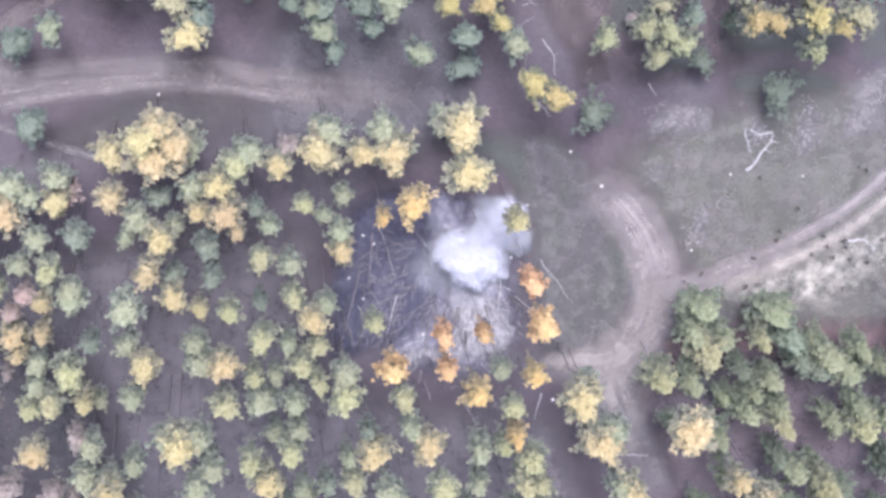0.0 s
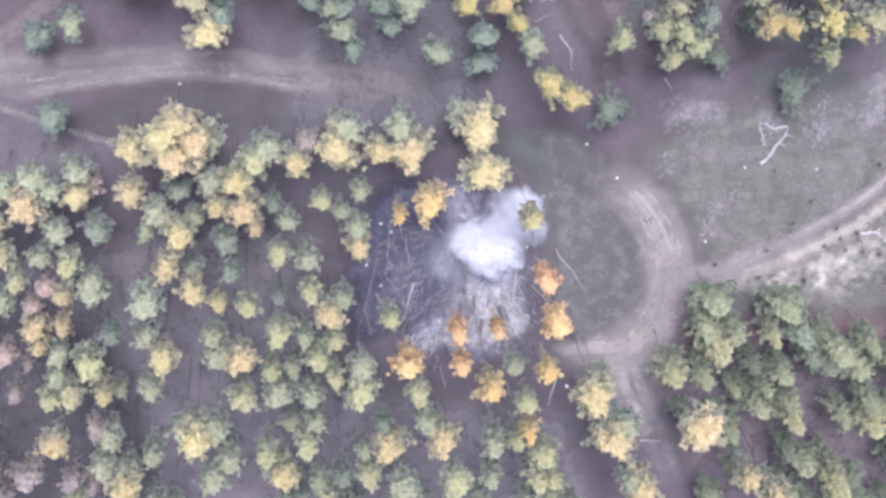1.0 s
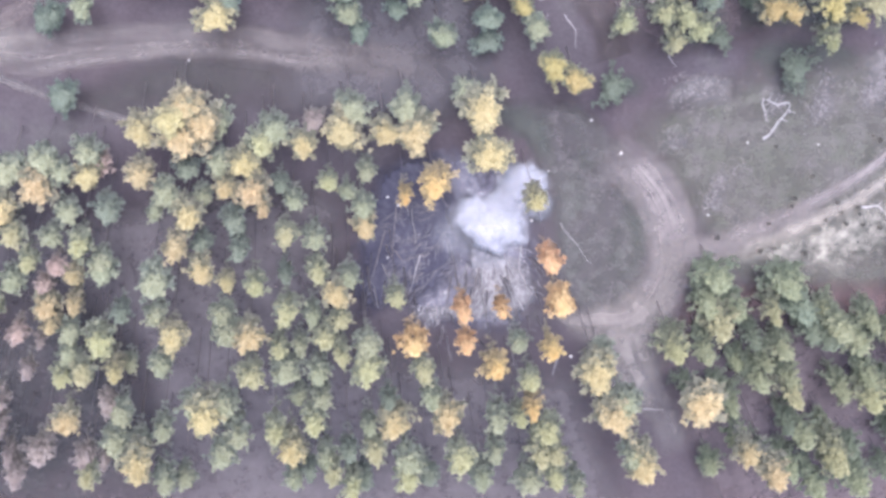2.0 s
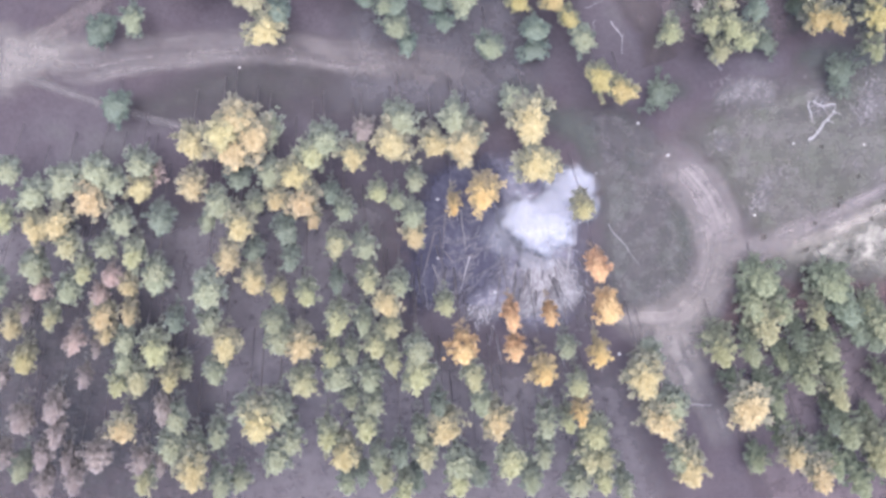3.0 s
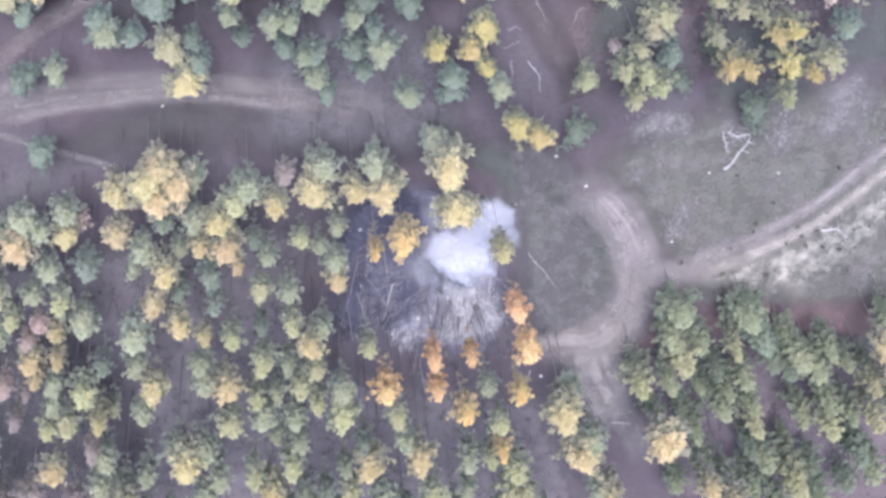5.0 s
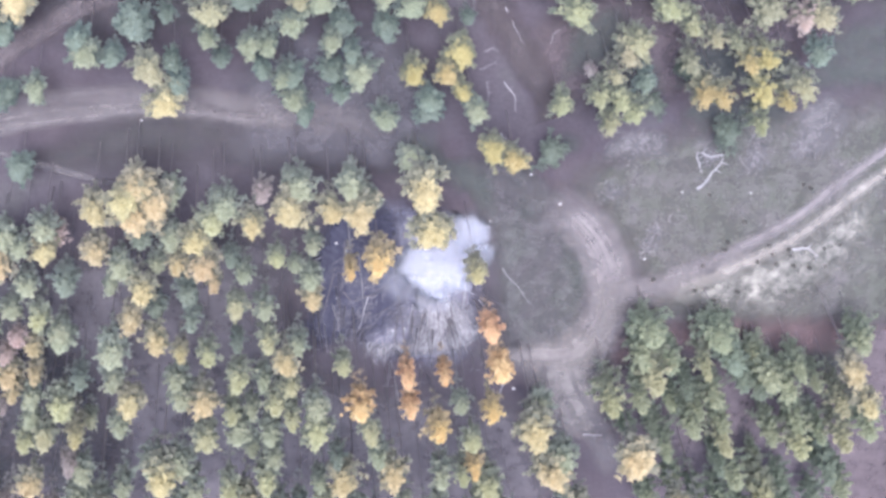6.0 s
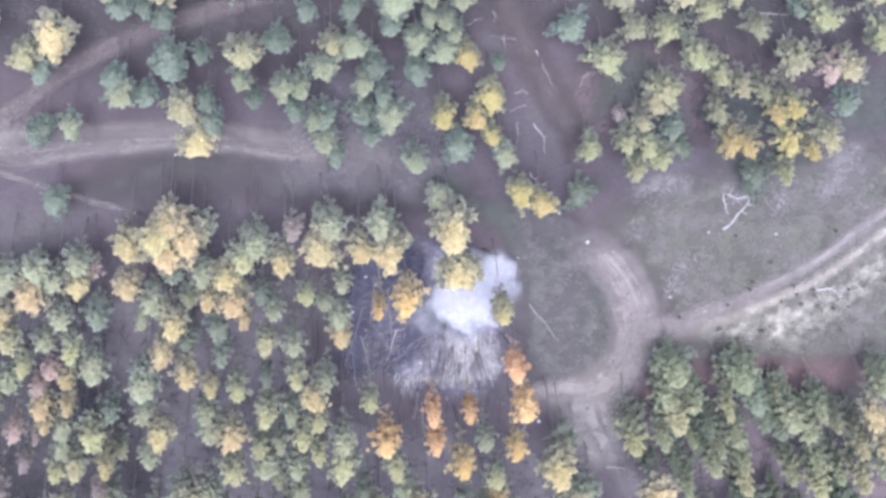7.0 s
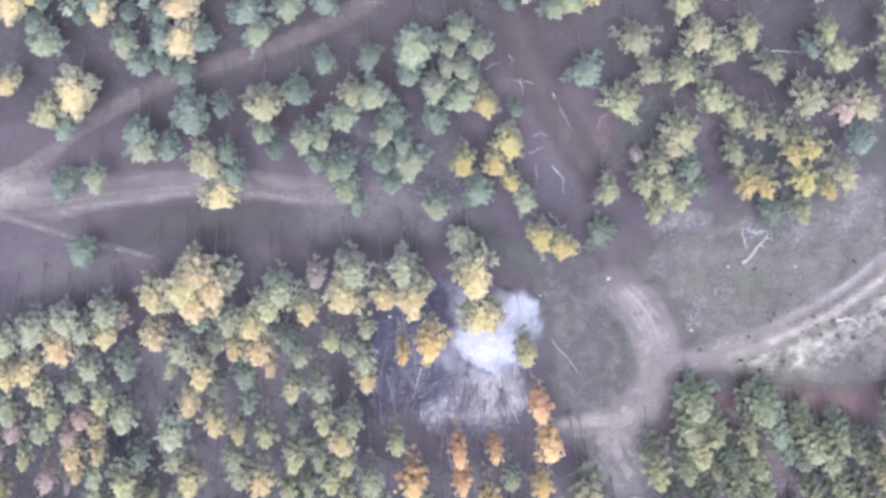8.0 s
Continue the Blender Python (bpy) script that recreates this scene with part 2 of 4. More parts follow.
def ground():
    """One sheet: fine round the woods, coarse out to the horizon."""
    steps = [-4000, -2000, -900, -400, -200, -120] + [-90 + i for i in range(181)] + [120, 200, 400, 900, 2000, 4000]
    n = len(steps)
    verts = [(x, y, relief(x, y)) for y in steps for x in steps]
    faces = [(j * n + i, j * n + i + 1, (j + 1) * n + i + 1, (j + 1) * n + i) for j in range(n - 1) for i in range(n - 1)]
    me = mesh_of("ground", verts, faces, SOIL)
    me.polygons.foreach_set("use_smooth", [True] * len(faces))
    tagged(new("ground", me), "mauve-brown forest floor with needle litter and thin grass", "ground", kind="structure")


def smooth_line(points, step=0.6):
    """A Catmull-Rom line through the points."""
    p = [Vector((*q, 0)) for q in points]
    p = [2 * p[0] - p[1], *p, 2 * p[-1] - p[-2]]
    out = []
    for a, b, c, d in zip(p, p[1:], p[2:], p[3:]):
        n = max(2, int((c - b).length / step))
        for i in range(n):
            s = i / n
            out.append(0.5 * (2 * b + (c - a) * s + (2 * a - 5 * b + 4 * c - d) * s * s + (3 * b - a - 3 * c + d) * s ** 3))
    return out + [p[-2]]


def strip(name, points, width, mat, label, lift, ruts=(), fade=(1, 1)):
    """A worn track: a strip over the ground, with its wheel ruts pressed in and its rim thinning out. width: at the start and the end."""
    line = smooth_line(points)
    across = [-1 + i / 8 for i in range(17)]
    verts, rims, lanes, alongs = [], [], [], []
    for i, p in enumerate(line):
        d = (line[min(i + 1, len(line) - 1)] - line[max(i - 1, 0)]).normalized()
        side, s = Vector((d.y, -d.x, 0)), i / (len(line) - 1)
        w = (width[0] + (width[1] - width[0]) * s) / 2
        w *= 1 + 0.15 * noise.noise((p.x * 0.2, p.y * 0.2, 7))
        for u in across:
            q = lie(p + side * (u * w))
            rut = sum(math.exp(-((u * w - r) / 0.6) ** 2) for r in ruts)
            verts.append((q.x, q.y, relief(q.x, q.y) + lift - 0.02 * rut))
            edge = (1 - abs(u) ** 1.6) * (0.74 if ruts else 0.8) + 0.26 * min(rut, 1.0)
            ends = max(0, min(1, s * 6 + fade[0], (1 - s) * 6 + fade[1]))
            rims.append(edge * ends if abs(u) < 1 else 0.0)
            lanes.append(u * w + 20 * lift)
            alongs.append(i * 0.6)
    k = len(across)
    faces = [(j * k + i, j * k + i + 1, (j + 1) * k + i + 1, (j + 1) * k + i) for j in range(len(line) - 1) for i in range(k - 1)]
    me = mesh_of(name, verts, faces, mat)
    for key, values in (("rim", rims), ("lane", lanes), ("along", alongs)):
        me.attributes.new(key, "FLOAT", "POINT").data.foreach_set("value", values)
    me.polygons.foreach_set("use_smooth", [True] * len(faces))
    return tagged(new(name, me), label, name, kind="structure")


def blot(name, outline, mat, label, lift, soft=3.0):
    """A patch of ground cover inside an outline; its rim fades over soft metres."""
    line = smooth_line(outline + outline[:1], 1.0)
    xs, ys = [p.x for p in line], [p.y for p in line]
    px, py = np.array(xs), np.array(ys)
    x0, y0, n, m = min(xs) - 2, min(ys) - 2, int(max(xs) - min(xs)) * 2 + 8, int(max(ys) - min(ys)) * 2 + 8
    verts, rims = [], []
    for j in range(m):
        for i in range(n):
            x, y = x0 + i * 0.5, y0 + j * 0.5
            verts.append((x, lie_y(x, y), relief(x, lie_y(x, y)) + lift))
            d = float(np.hypot(px - x, py - y).min())
            cross = ((py > y) != (np.roll(py, -1) > y)) & (x < (np.roll(px, -1) - px) * (y - py) / (np.roll(py, -1) - py + 1e-9) + px)
            rims.append(min(1.0, d / soft) if cross.sum() % 2 else 0.0)
    faces = []
    for j in range(m - 1):
        for i in range(n - 1):
            f = (j * n + i, j * n + i + 1, (j + 1) * n + i + 1, (j + 1) * n + i)
            if any(rims[v] > 0 for v in f):
                faces.append(f)
    me = mesh_of(name, verts, faces, mat)
    me.attributes.new("rim", "FLOAT", "POINT").data.foreach_set("value", rims)
    return tagged(new(name, me), label, name, kind="structure")


SCRUB = ([(14.6, 2.6), (17.2, 0.6), (18.7, -3.5), (18.5, -8), (16.6, -11), (16.6, -6), (15.6, -2)], [(9.5, 6.5), (12, 6), (13.5, 3), (11, 2.5)], [(28, 14.5), (30, 18.5), (36, 19), (42, 18), (41, 14.5), (34, 14)], [(12.5, 11), (13, 14), (17.5, 14.5), (17.5, 11)], [(-5, 12.5), (-2, 15.5), (3, 12), (8, 9), (7.5, 4), (5, 5), (1, 8)])
ground()
NEEDLES = patch_material("needle_litter", [(0.3, (0.071, 0.061, 0.072)), (0.5, (0.089, 0.079, 0.090)), (0.7, (0.106, 0.096, 0.106))], 0.6, 0.6, 1.0)
blot("needle_litter", [(-70, 4), (-50, 1), (-30, 4), (-15, 2), (-13, -14), (0, -18), (12, -20), (15, -26), (20, -42), (22, -56), (-80, -56), (-80, 0)], NEEDLES, "dark needle litter under the dense pine stand", 0.02, 5.0)
# Darker litter tone that paints the trees' shade onto the floor.
SHADED_LITTER = patch_material("shaded_litter", [(0.3, (0.05, 0.042, 0.05)), (0.6, (0.064, 0.055, 0.064))], 0.6, 0.6, 0.9, tint=(0.9, 1.0, 0.95))
blot("shaded_litter", [(-60, 27), (-30, 24), (-10, 27), (4, 30), (20, 28), (45, 26), (58, 30), (58, 60), (-60, 60)], SHADED_LITTER, "litter under the thin pines, painted darker for shade", 0.025, 6.0)
blot("shaded_litter", [(-66, -7), (-45, -9), (-38, -16), (-35, -30), (-40, -46), (-70, -46)], SHADED_LITTER, "litter under withered pines, painted darker for shade", 0.028, 6.0)
blot("meadow", [(14, 8), (20, 13), (28, 16), (40, 18), (62, 18), (64, -10), (50, -15), (30, -13), (22, -4), (18, 2)], MEADOW, "dry grey grass clearing with bare patches", 0.03, 5.0)
WEEDS = patch_material("weed_thatch", [(0.4, (0.088, 0.083, 0.091)), (0.5, (0.123, 0.114, 0.125)), (0.62, (0.167, 0.154, 0.167))], 0.9, 0.8, 0.8)
for spot in ([(30.5, 9), (32, 12.5), (34.5, 12), (34, 9)], [(36, 7.5), (36.5, 11), (38, 14.5), (40, 13), (39.5, 8.5)], [(41.5, 9.5), (43, 16.5), (47, 18.5), (50, 15), (46.5, 10)],
             [(24.3, -2.5), (25, 1), (26.5, 3), (28.2, 1.5), (27.5, -2)], [(19.5, 5), (20.5, 8), (23.5, 7.5), (23.5, 5)], [(11.5, 1), (12.5, 4), (15, 4), (15, 1)], [(19, 11), (22, 14.5), (28, 14), (28, 10.5), (23, 10)]):
    blot("weed_patch", spot, WEEDS, "pale matted dry weeds in the clearing", 0.05, 1.6)
blot("turf", [(1, 12), (10, 12), (16, 7), (20.5, 0), (22, -8), (18, -15), (8, -14), (6.5, -1)], TURF, "dull grey-green turf inside the bend of the track", 0.035, 2.5)
blot("undergrowth", [(22, -12.5), (25, -10.6), (31, -9.9), (39, -9.9), (50, -10.5), (54, -15), (44, -17), (33, -16), (22, -17.5)], RUSTY, "rusty low undergrowth along the grove", 0.086, 2.5)
blot("grove_litter", [(19, -19), (22, -15), (32, -14), (44, -14), (60, -13), (62, -50), (34, -54), (27, -40), (22, -28)], GROVE_LITTER, "brown leaf litter under the grove", 0.033, 3.0)
# Low scrub at bend and grove; north-eastern patches paint hazy crown halos on the ground.
for spot in SCRUB + ([(23.5, -9.5), (28, -9), (30, -13), (29, -19), (25, -20), (23, -15)], [(38, -13), (44, -12), (52, -13), (52, -19), (44, -19), (39, -16)], [(43, 18), (44, 24), (50, 28), (58, 26), (58, 19)], [(19, 16.5), (20, 22), (26, 23), (27, 18)], [(28, 19), (29, 25), (41, 25), (42, 19)], [(14, 20), (16, 28), (22, 30), (24, 24)]):
    blot("green_scrub", spot, GREEN, "dull green low scrub and painted crown halos under the pines", 0.045, 2.0)
blot("undergrowth", [(12, 30), (22, 33), (30, 31), (43, 31), (50, 24), (36, 20), (27, 16), (14, 16), (9, 24)], RUSSET, "rusty brown litter under the thin pines", 0.035, 4.0)
blot("trampled_litter", [(-34, 20), (-25, 20.5), (-12, 20), (-3, 17.5), (-1, 13.5), (0, 8.5), (-10, 7.5), (-22, 9), (-32, 10), (-44, 9), (-46, 14)], PALE, "paler trampled litter along the track", 0.03, 4.0)
# Lighter lilac-grey litter laid over the trampled patch.
blot("paler_litter", [(-24, 9.5), (-24, 17), (-21, 26), (-8, 30), (0, 26), (3, 14), (0, 9), (-10, 8.5)], PALER_LITTER, "paler grey litter between the pines", 0.036, 4.0)
blot("burnt_ground", [(-9.5, 4), (-4, 7), (2.5, 5), (6.5, -3), (7, -12), (3, -17), (-5, -16.5), (-10, -13), (-11.5, -5)], ASH, "scorched clearing with grey ash and char", 0.05, 3.5)
blot("pale_ash", [(-1.5, -6.5), (4, -7), (6.2, -10.5), (5.4, -14), (1, -15), (-7.5, -14.8), (-8, -13), (-2.5, -11.8)], WHITE_ASH, "pale grey ash heaped over the burnt ground", 0.062, 1.8)
blot("charred_ground", [(-13, 4.5), (-8, 6.5), (-3, 4.5), (-2.0, -2), (-1.6, -8), (-4.5, -12), (-9.5, -13.5), (-15, -14), (-15.5, -4)], CINDER, "blackened ground at the edge of the burnt clearing", 0.06, 3.0)
strip("dirt_road", [(-75, 17.0), (-57, 18.0), (-50, 18.3), (-42.8, 18.9), (-34.9, 19.2), (-27.0, 18.9), (-22.7, 18.0), (-12.3, 16.6), (-3.7, 14.8), (3, 12)],
      (5.6, 6.0), DULL_TRACK, "pale rutted dirt track between the pines", 0.06, (-1.3, 0.9), (1, -0.4))
strip("wheel_rut", [(-56, 15.4), (-50, 16.0), (-42.8, 17.1), (-34.9, 17.9), (-27.0, 17.7), (-22.7, 16.9), (-12.3, 15.4), (-6, 14.2)],
      (2.7, 1.8), LANE, "pale worn wheel rut of the forest track", 0.078, (0.0,), (0.2, -0.8))
strip("dirt_road", [(8, 11), (11.5, 8.4), (14.5, 5.6), (17.7, 2.8), (20.2, -0.8), (21.5, -4.7), (21.6, -8.6), (20.2, -12), (18.0, -15.2), (17.2, -19), (18, -23)],
      (6.0, 10.0), TRACK, "bending pale dirt track worn by wheels", 0.07, (-2.3, -1.2, -0.2, 1.0, 2.2), (-0.9, -0.4))
strip("dirt_road", [(17, -16), (17.6, -19), (19.5, -23), (21.8, -29), (24, -36)], (6.5, 4.0), FAINT, "dull worn track running on between the stands", 0.075, (-0.9, 0.9), (-0.2, -0.9))
strip("dirt_road", [(20.5, -7.4), (26.3, -6.4), (32.8, -4.1), (38.0, -1.8), (43.6, 1.2)], (5.4, 4.0), TRACK, "pale two-rut dirt track crossing the clearing", 0.09, (-1.15, 1.15), (0.3, -0.9))
strip("wheel_rut", [(24, -8.0), (28, -7.2), (33.4, -5.2), (38.6, -2.9), (44.2, 0.3), (52.6, 7.3), (70, 20.6)], (2.4, 1.9), RUT, "bright sandy wheel rut of the track", 0.1, (0.0,), (-0.2, 1))
strip("wheel_rut", [(29, -4.4), (34, -2.6), (38, -0.7), (43.2, 2.4), (51.4, 9.3), (69, 22.5)], (2.2, 1.9), TRACK, "dull sandy wheel rut of the track", 0.1, (0.0,), (-0.3, 1))
blot("churned_soil", [(25.5, -7.2), (30, -5.4), (35, -3.4), (41, -1.2), (47, 2.6), (52, 6), (53, 1), (50, -5), (46, -9), (40.3, -10.2), (32, -10)], CHURNED, "churned pale soil with tufts beside the track", 0.08, 3.0)
strip("dirt_road", [(20, -12), (16.7, -14.8), (12.2, -15.0), (7.2, -14.6)], (7.0, 2.0), DIRT, "worn spur towards the burnt clearing", 0.085, (), (0, -0.3))
strip("dirt_road", [(-64, 15), (-58, 19.0), (-51.9, 22.6), (-45.6, 27.4), (-38.8, 31.1), (-32.2, 33.7), (-25.6, 35.7), (-18.4, 38.5), (-13.2, 41.2), (-2, 48)], (3.6, 2.6),
      patch_material("brown_dirt", [(0.3, (0.077, 0.063, 0.071)), (0.6, (0.114, 0.096, 0.104))], 1.3, 0.4), "narrow brownish dirt track running into the pines", 0.064, (-0.85, 0.85))
blot("worn_soil", [(23, -9), (23, -14), (22, -20), (20, -27), (15.5, -27), (12, -21), (9, -15.5), (13, -12.5)], WORN, "pale worn soil beside the bend of the track", 0.066, 3.0)
blot("dirt_junction", [(19, -5), (24, -5.2), (29, -4.6), (32, -6.5), (29, -9), (24, -10.5), (20, -12)], WORN, "pale worn soil where the tracks meet", 0.068, 2.5)
blot("dirt_junction", [(-62, 24), (-55.8, 22.5), (-50, 21.5), (-48.5, 19), (-51, 17.5), (-56.5, 14.5), (-62, 13)], WORN, "pale worn junction of the tracks", 0.065, 3.0)
strip("footpath", [(-58, 16.5), (-56.4, 15.7), (-50.6, 13.4), (-44.8, 11.3), (-38.3, 9.2), (-34, 8)], (1.7, 1.0), FAINT, "thin pale footpath over the forest floor", 0.05, (0.0,), (1, -0.2))
strip("forest_ride", [(1, 50), (3.5, 41.5), (6.1, 33.0), (9.4, 25.7), (12.8, 19.7), (14, 16)], (6.5, 5.0),
      patch_material("bare_soil", [(0.3, (0.056, 0.047, 0.053)), (0.5, (0.069, 0.058, 0.065)), (0.7, (0.09, 0.078, 0.085))], 1.2, 0.5), "bare brownish strip between two stands", 0.045, ())


# ---- trees ----
def pine_meshes(seed, base=10.2, whorls=11, wide=1.6, branches=6, tufts=6, blades=7, lobes=0.15, leaf=1.0, fill=1.0, peak=0.25, spray=0.2, skirt=8, top=18.0):
    """A bare trunk with a short crown near its top: whorls of rising limbs, each a flat spray of needle tufts, the
    upper ones fresh, the lower toned down for crown shade; thin ageing limbs below.
    """
    rnd = random.Random(seed)
    tv, tf, cv, cf, age_shades = [], [], [], [], []
    lean = [rnd.uniform(-0.3, 0.3) for _ in range(2)]
    axis = lambda z: Vector((lean[0] * (z / top) ** 2, lean[1] * (z / top) ** 2, z))
    tube(tv, tf, [axis(z) for z in (0, 3, 7, 11, 14.5, top - 0.3)], [0.085, 0.075, 0.068, 0.058, 0.04, 0.015], 6)
    phase = rnd.uniform(0, 6.3)
    for k in range(skirt):
        z, a = base - 0.1 - 3.2 * (k + rnd.random()) / max(skirt, 1), k * 2.4 + rnd.uniform(-0.5, 0.5)
        root, out = axis(z), Vector((math.cos(a), math.sin(a), -0.12))
        far = wide * rnd.uniform(0.5, 1.0) * (1 - 0.12 * (base - z))
        tube(tv, tf, [root, root + out * far], [0.022, 0.006], 3)
        for _ in range(10):
            c = root + out * far * rnd.uniform(0.25, 1.05) + Vector((rnd.uniform(-0.2, 0.2), rnd.uniform(-0.2, 0.2), rnd.uniform(-0.15, 0.15)))
            d = Vector((rnd.uniform(-1, 1), rnd.uniform(-1, 1), rnd.uniform(-0.3, 0.3))).normalized() * rnd.uniform(0.25, 0.42)
            side = d.cross(Vector((0.2, 0.1, 1))).normalized() * rnd.uniform(0.08, 0.14)
            n = len(cv)
            cv.extend([tuple(c - d), tuple(c + side), tuple(c + d), tuple(c - side)])
            cf.append((n, n + 1, n + 2, n + 3))
            age_shades.extend([rnd.uniform(0.15, 0.45)] * 4)
    for w in range(whorls):
        s = w / (whorls - 1)
        z = base + (top - base - 0.35) * s
        reach = wide * (0.95 + 0.8 * s if s < 0.4 else 1.27 - (1.27 - peak) * ((s - 0.4) / 0.6) ** 0.95)
        coarse = leaf * (1.45 - 0.45 * min(1.0, s / 0.6))
        for k in range(branches):
            if rnd.random() > fill * (0.6 + 1.9 * s):
                continue
            a = phase + (0.5 * (w % 2) + k) * 6.283 / branches + rnd.uniform(-0.22, 0.22)
            far = reach * rnd.uniform(0.66, 1.24) * (1 + lobes * math.sin(2 * a + seed) + lobes * 0.8 * math.sin(3 * a + 2 * seed))
            out, across = Vector((math.cos(a), math.sin(a), 0)), Vector((-math.sin(a), math.cos(a), 0))
            root = axis(z)
            tip = root + out * far + Vector((0, 0, far * (0.02 + 0.55 * s)))
            tube(tv, tf, [root, root.lerp(tip, 0.55) - Vector((0, 0, 0.06)), tip], [0.026, 0.016, 0.006], 3)
            for i in range(tufts):
                u = 0.2 + 0.82 * (i + rnd.random()) / tufts
                spread = spray * wide * (1.15 - 0.85 * u) * leaf
                c = root.lerp(tip, u) + across * rnd.uniform(-spread, spread) + Vector((0, 0, rnd.uniform(-0.12, 0.16)))
                for _ in range(blades):
                    d = (out * rnd.uniform(-0.35, 1.0) + across * rnd.uniform(-0.9, 0.9) + Vector((0, 0, rnd.uniform(-0.15, 0.55)))).normalized()
                    long, thick = rnd.uniform(0.32, 0.6) * coarse, rnd.uniform(0.09, 0.15) * coarse
                    side = d.cross(Vector((rnd.uniform(-0.5, 0.5), rnd.uniform(-0.5, 0.5), 1))).normalized() * thick
                    n = len(cv)
                    cv.extend([tuple(c), tuple(c + d * long * 0.5 + side), tuple(c + d * long), tuple(c + d * long * 0.5 - side)])
                    cf.append((n, n + 1, n + 2, n + 3))
                    # Height in the crown sets both needle age and the painted shade.
                    old_shade = 0.3 + 0.7 * s + 0.12 * (u - 0.6)
                    age_shades.extend((old_shade - 0.05, old_shade, old_shade + 0.07, old_shade))
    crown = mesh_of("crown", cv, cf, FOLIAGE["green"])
    crown.attributes.new("age_shade", "FLOAT", "POINT").data.foreach_set("value", age_shades)
    return mesh_of("trunk", tv, tf, BARK), crown


PINES = [pine_meshes(s, base=13.5 + 0.3 * (s % 4), whorls=8 + s % 2, branches=5 + s % 3, lobes=0.14 + 0.06 * (s % 3)) for s in range(10)]
FULL = [pine_meshes(20 + s, base=12.8 + 0.4 * (s % 3), whorls=9 + s % 2, branches=5 + s % 3, lobes=0.16 + 0.06 * (s % 3)) for s in range(7)]
OPEN = [pine_meshes(30 + s, base=12.5, whorls=7 + s % 2, branches=6, lobes=0.34, wide=1.8, fill=0.78, blades=6, spray=0.14) for s in range(6)]
BROAD = [pine_meshes(40 + s, base=9.0, whorls=10, wide=1.9, branches=6, lobes=0.3, leaf=1.05, peak=0.3, fill=0.85, skirt=10) for s in range(7)]
THIN = [pine_meshes(60 + s, base=9.0, whorls=9, branches=5, lobes=0.25, tufts=5) for s in range(3)]
SINGED = [pine_meshes(70 + s, base=13.6, whorls=8, wide=1.6, branches=6, lobes=0.25, fill=1.1) for s in range(5)]
LABELS = {
    "golden": "tall pine with a yellowed bushy crown", "lime": "pine with a yellow-green tufted crown", "green": "slender pine with a dull green crown",
    "bluish": "shorter pine with a blue-green crown", "straw": "pine with a pale straw-coloured crown", "scorched": "pine scorched bright orange beside the burnt clearing",
    "amber": "pine with an amber, half-dried crown", "rosy": "dried pine with a rusty pink crown", "withered": "withered pine with a thin mauve-grey crown",
    "blossom": "small tree with a whitish crown", "grove_bluish": "broad leafy tree with a blue-green crown", "grove_green": "broad leafy tree with a loose green crown",
    "grove_lime": "broad leafy tree with a yellow-green crown"}
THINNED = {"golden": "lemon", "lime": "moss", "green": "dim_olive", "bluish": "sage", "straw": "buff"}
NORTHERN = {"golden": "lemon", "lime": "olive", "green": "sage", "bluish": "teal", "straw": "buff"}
planted = random.Random(5)


def plant(kind, spots):
    """Trees of one kind at (x, y, crown radius, height)."""
    stock = BROAD if kind.startswith("grove") else THIN if kind == "blossom" else SINGED if kind in ("scorched", "amber") else PINES
    for x, y, r, h in spots:
        trunk, crown = planted.choice(OPEN if stock is PINES and y > 12 and x > 10 else FULL if stock is PINES and y > 12 else stock)
        tree = new("broadleaf_tree" if stock is BROAD else "pine_tree")
        tree.empty_display_size = 0.5
        tree.matrix_basis = pose(x, y, relief(x, y) - 0.08, 0, 0, planted.uniform(0, 360))
        spread = CROWN * (0.82 if stock is SINGED else 0.84 if stock is BROAD else 0.84 if y > 16 or y < 12 else 0.96)
        tree.scale = (r / 1.6 * spread, r / 1.6 * spread, (h - relief(x, y)) / 18)
        tagged(tree, LABELS[kind], "tree", "trees of the " + ("grove" if stock is BROAD else "pine stand"))
        part("trunk", trunk, tree)
        leaf = part("crown", crown, tree)
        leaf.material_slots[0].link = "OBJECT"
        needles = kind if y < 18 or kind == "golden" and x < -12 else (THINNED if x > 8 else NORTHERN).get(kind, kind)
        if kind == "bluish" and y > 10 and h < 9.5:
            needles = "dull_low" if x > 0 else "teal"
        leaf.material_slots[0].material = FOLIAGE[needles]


CROWN = 0.98

plant('green', [(-59.9, -3.3, 1.40, 18.3), (-57.9, -22.8, 1.10, 23.6), (-55.7, -1.0, 1.30, 18.0), (-57.9, 9.3, 1.50, 15.6), (2.3, -9.8, 1.09, 23.0), (-34.0, -26.9, 1.21, 19.0), (-21.8, -24.0, 1.09, 26.0), (-18.4, -21.6, 1.21, 25.5), (-36.0, -19.1, 1.21, 23.9), (-40.6, -17.2, 1.45, 23.1), (-39.9, -14.0, 0.97, 16.3), (-46.0, -11.2, 1.33, 21.2), (-19.6, -6.9, 1.09, 21.5), (-51.9, -3.5, 1.45, 18.9), (-47.8, 1.1, 1.21, 18.1), (-21.6, 5.1, 1.21, 18.9), (-46.3, 8.1, 1.33, 16.6), (-7.6, 12.8, 1.33, 17.6)])
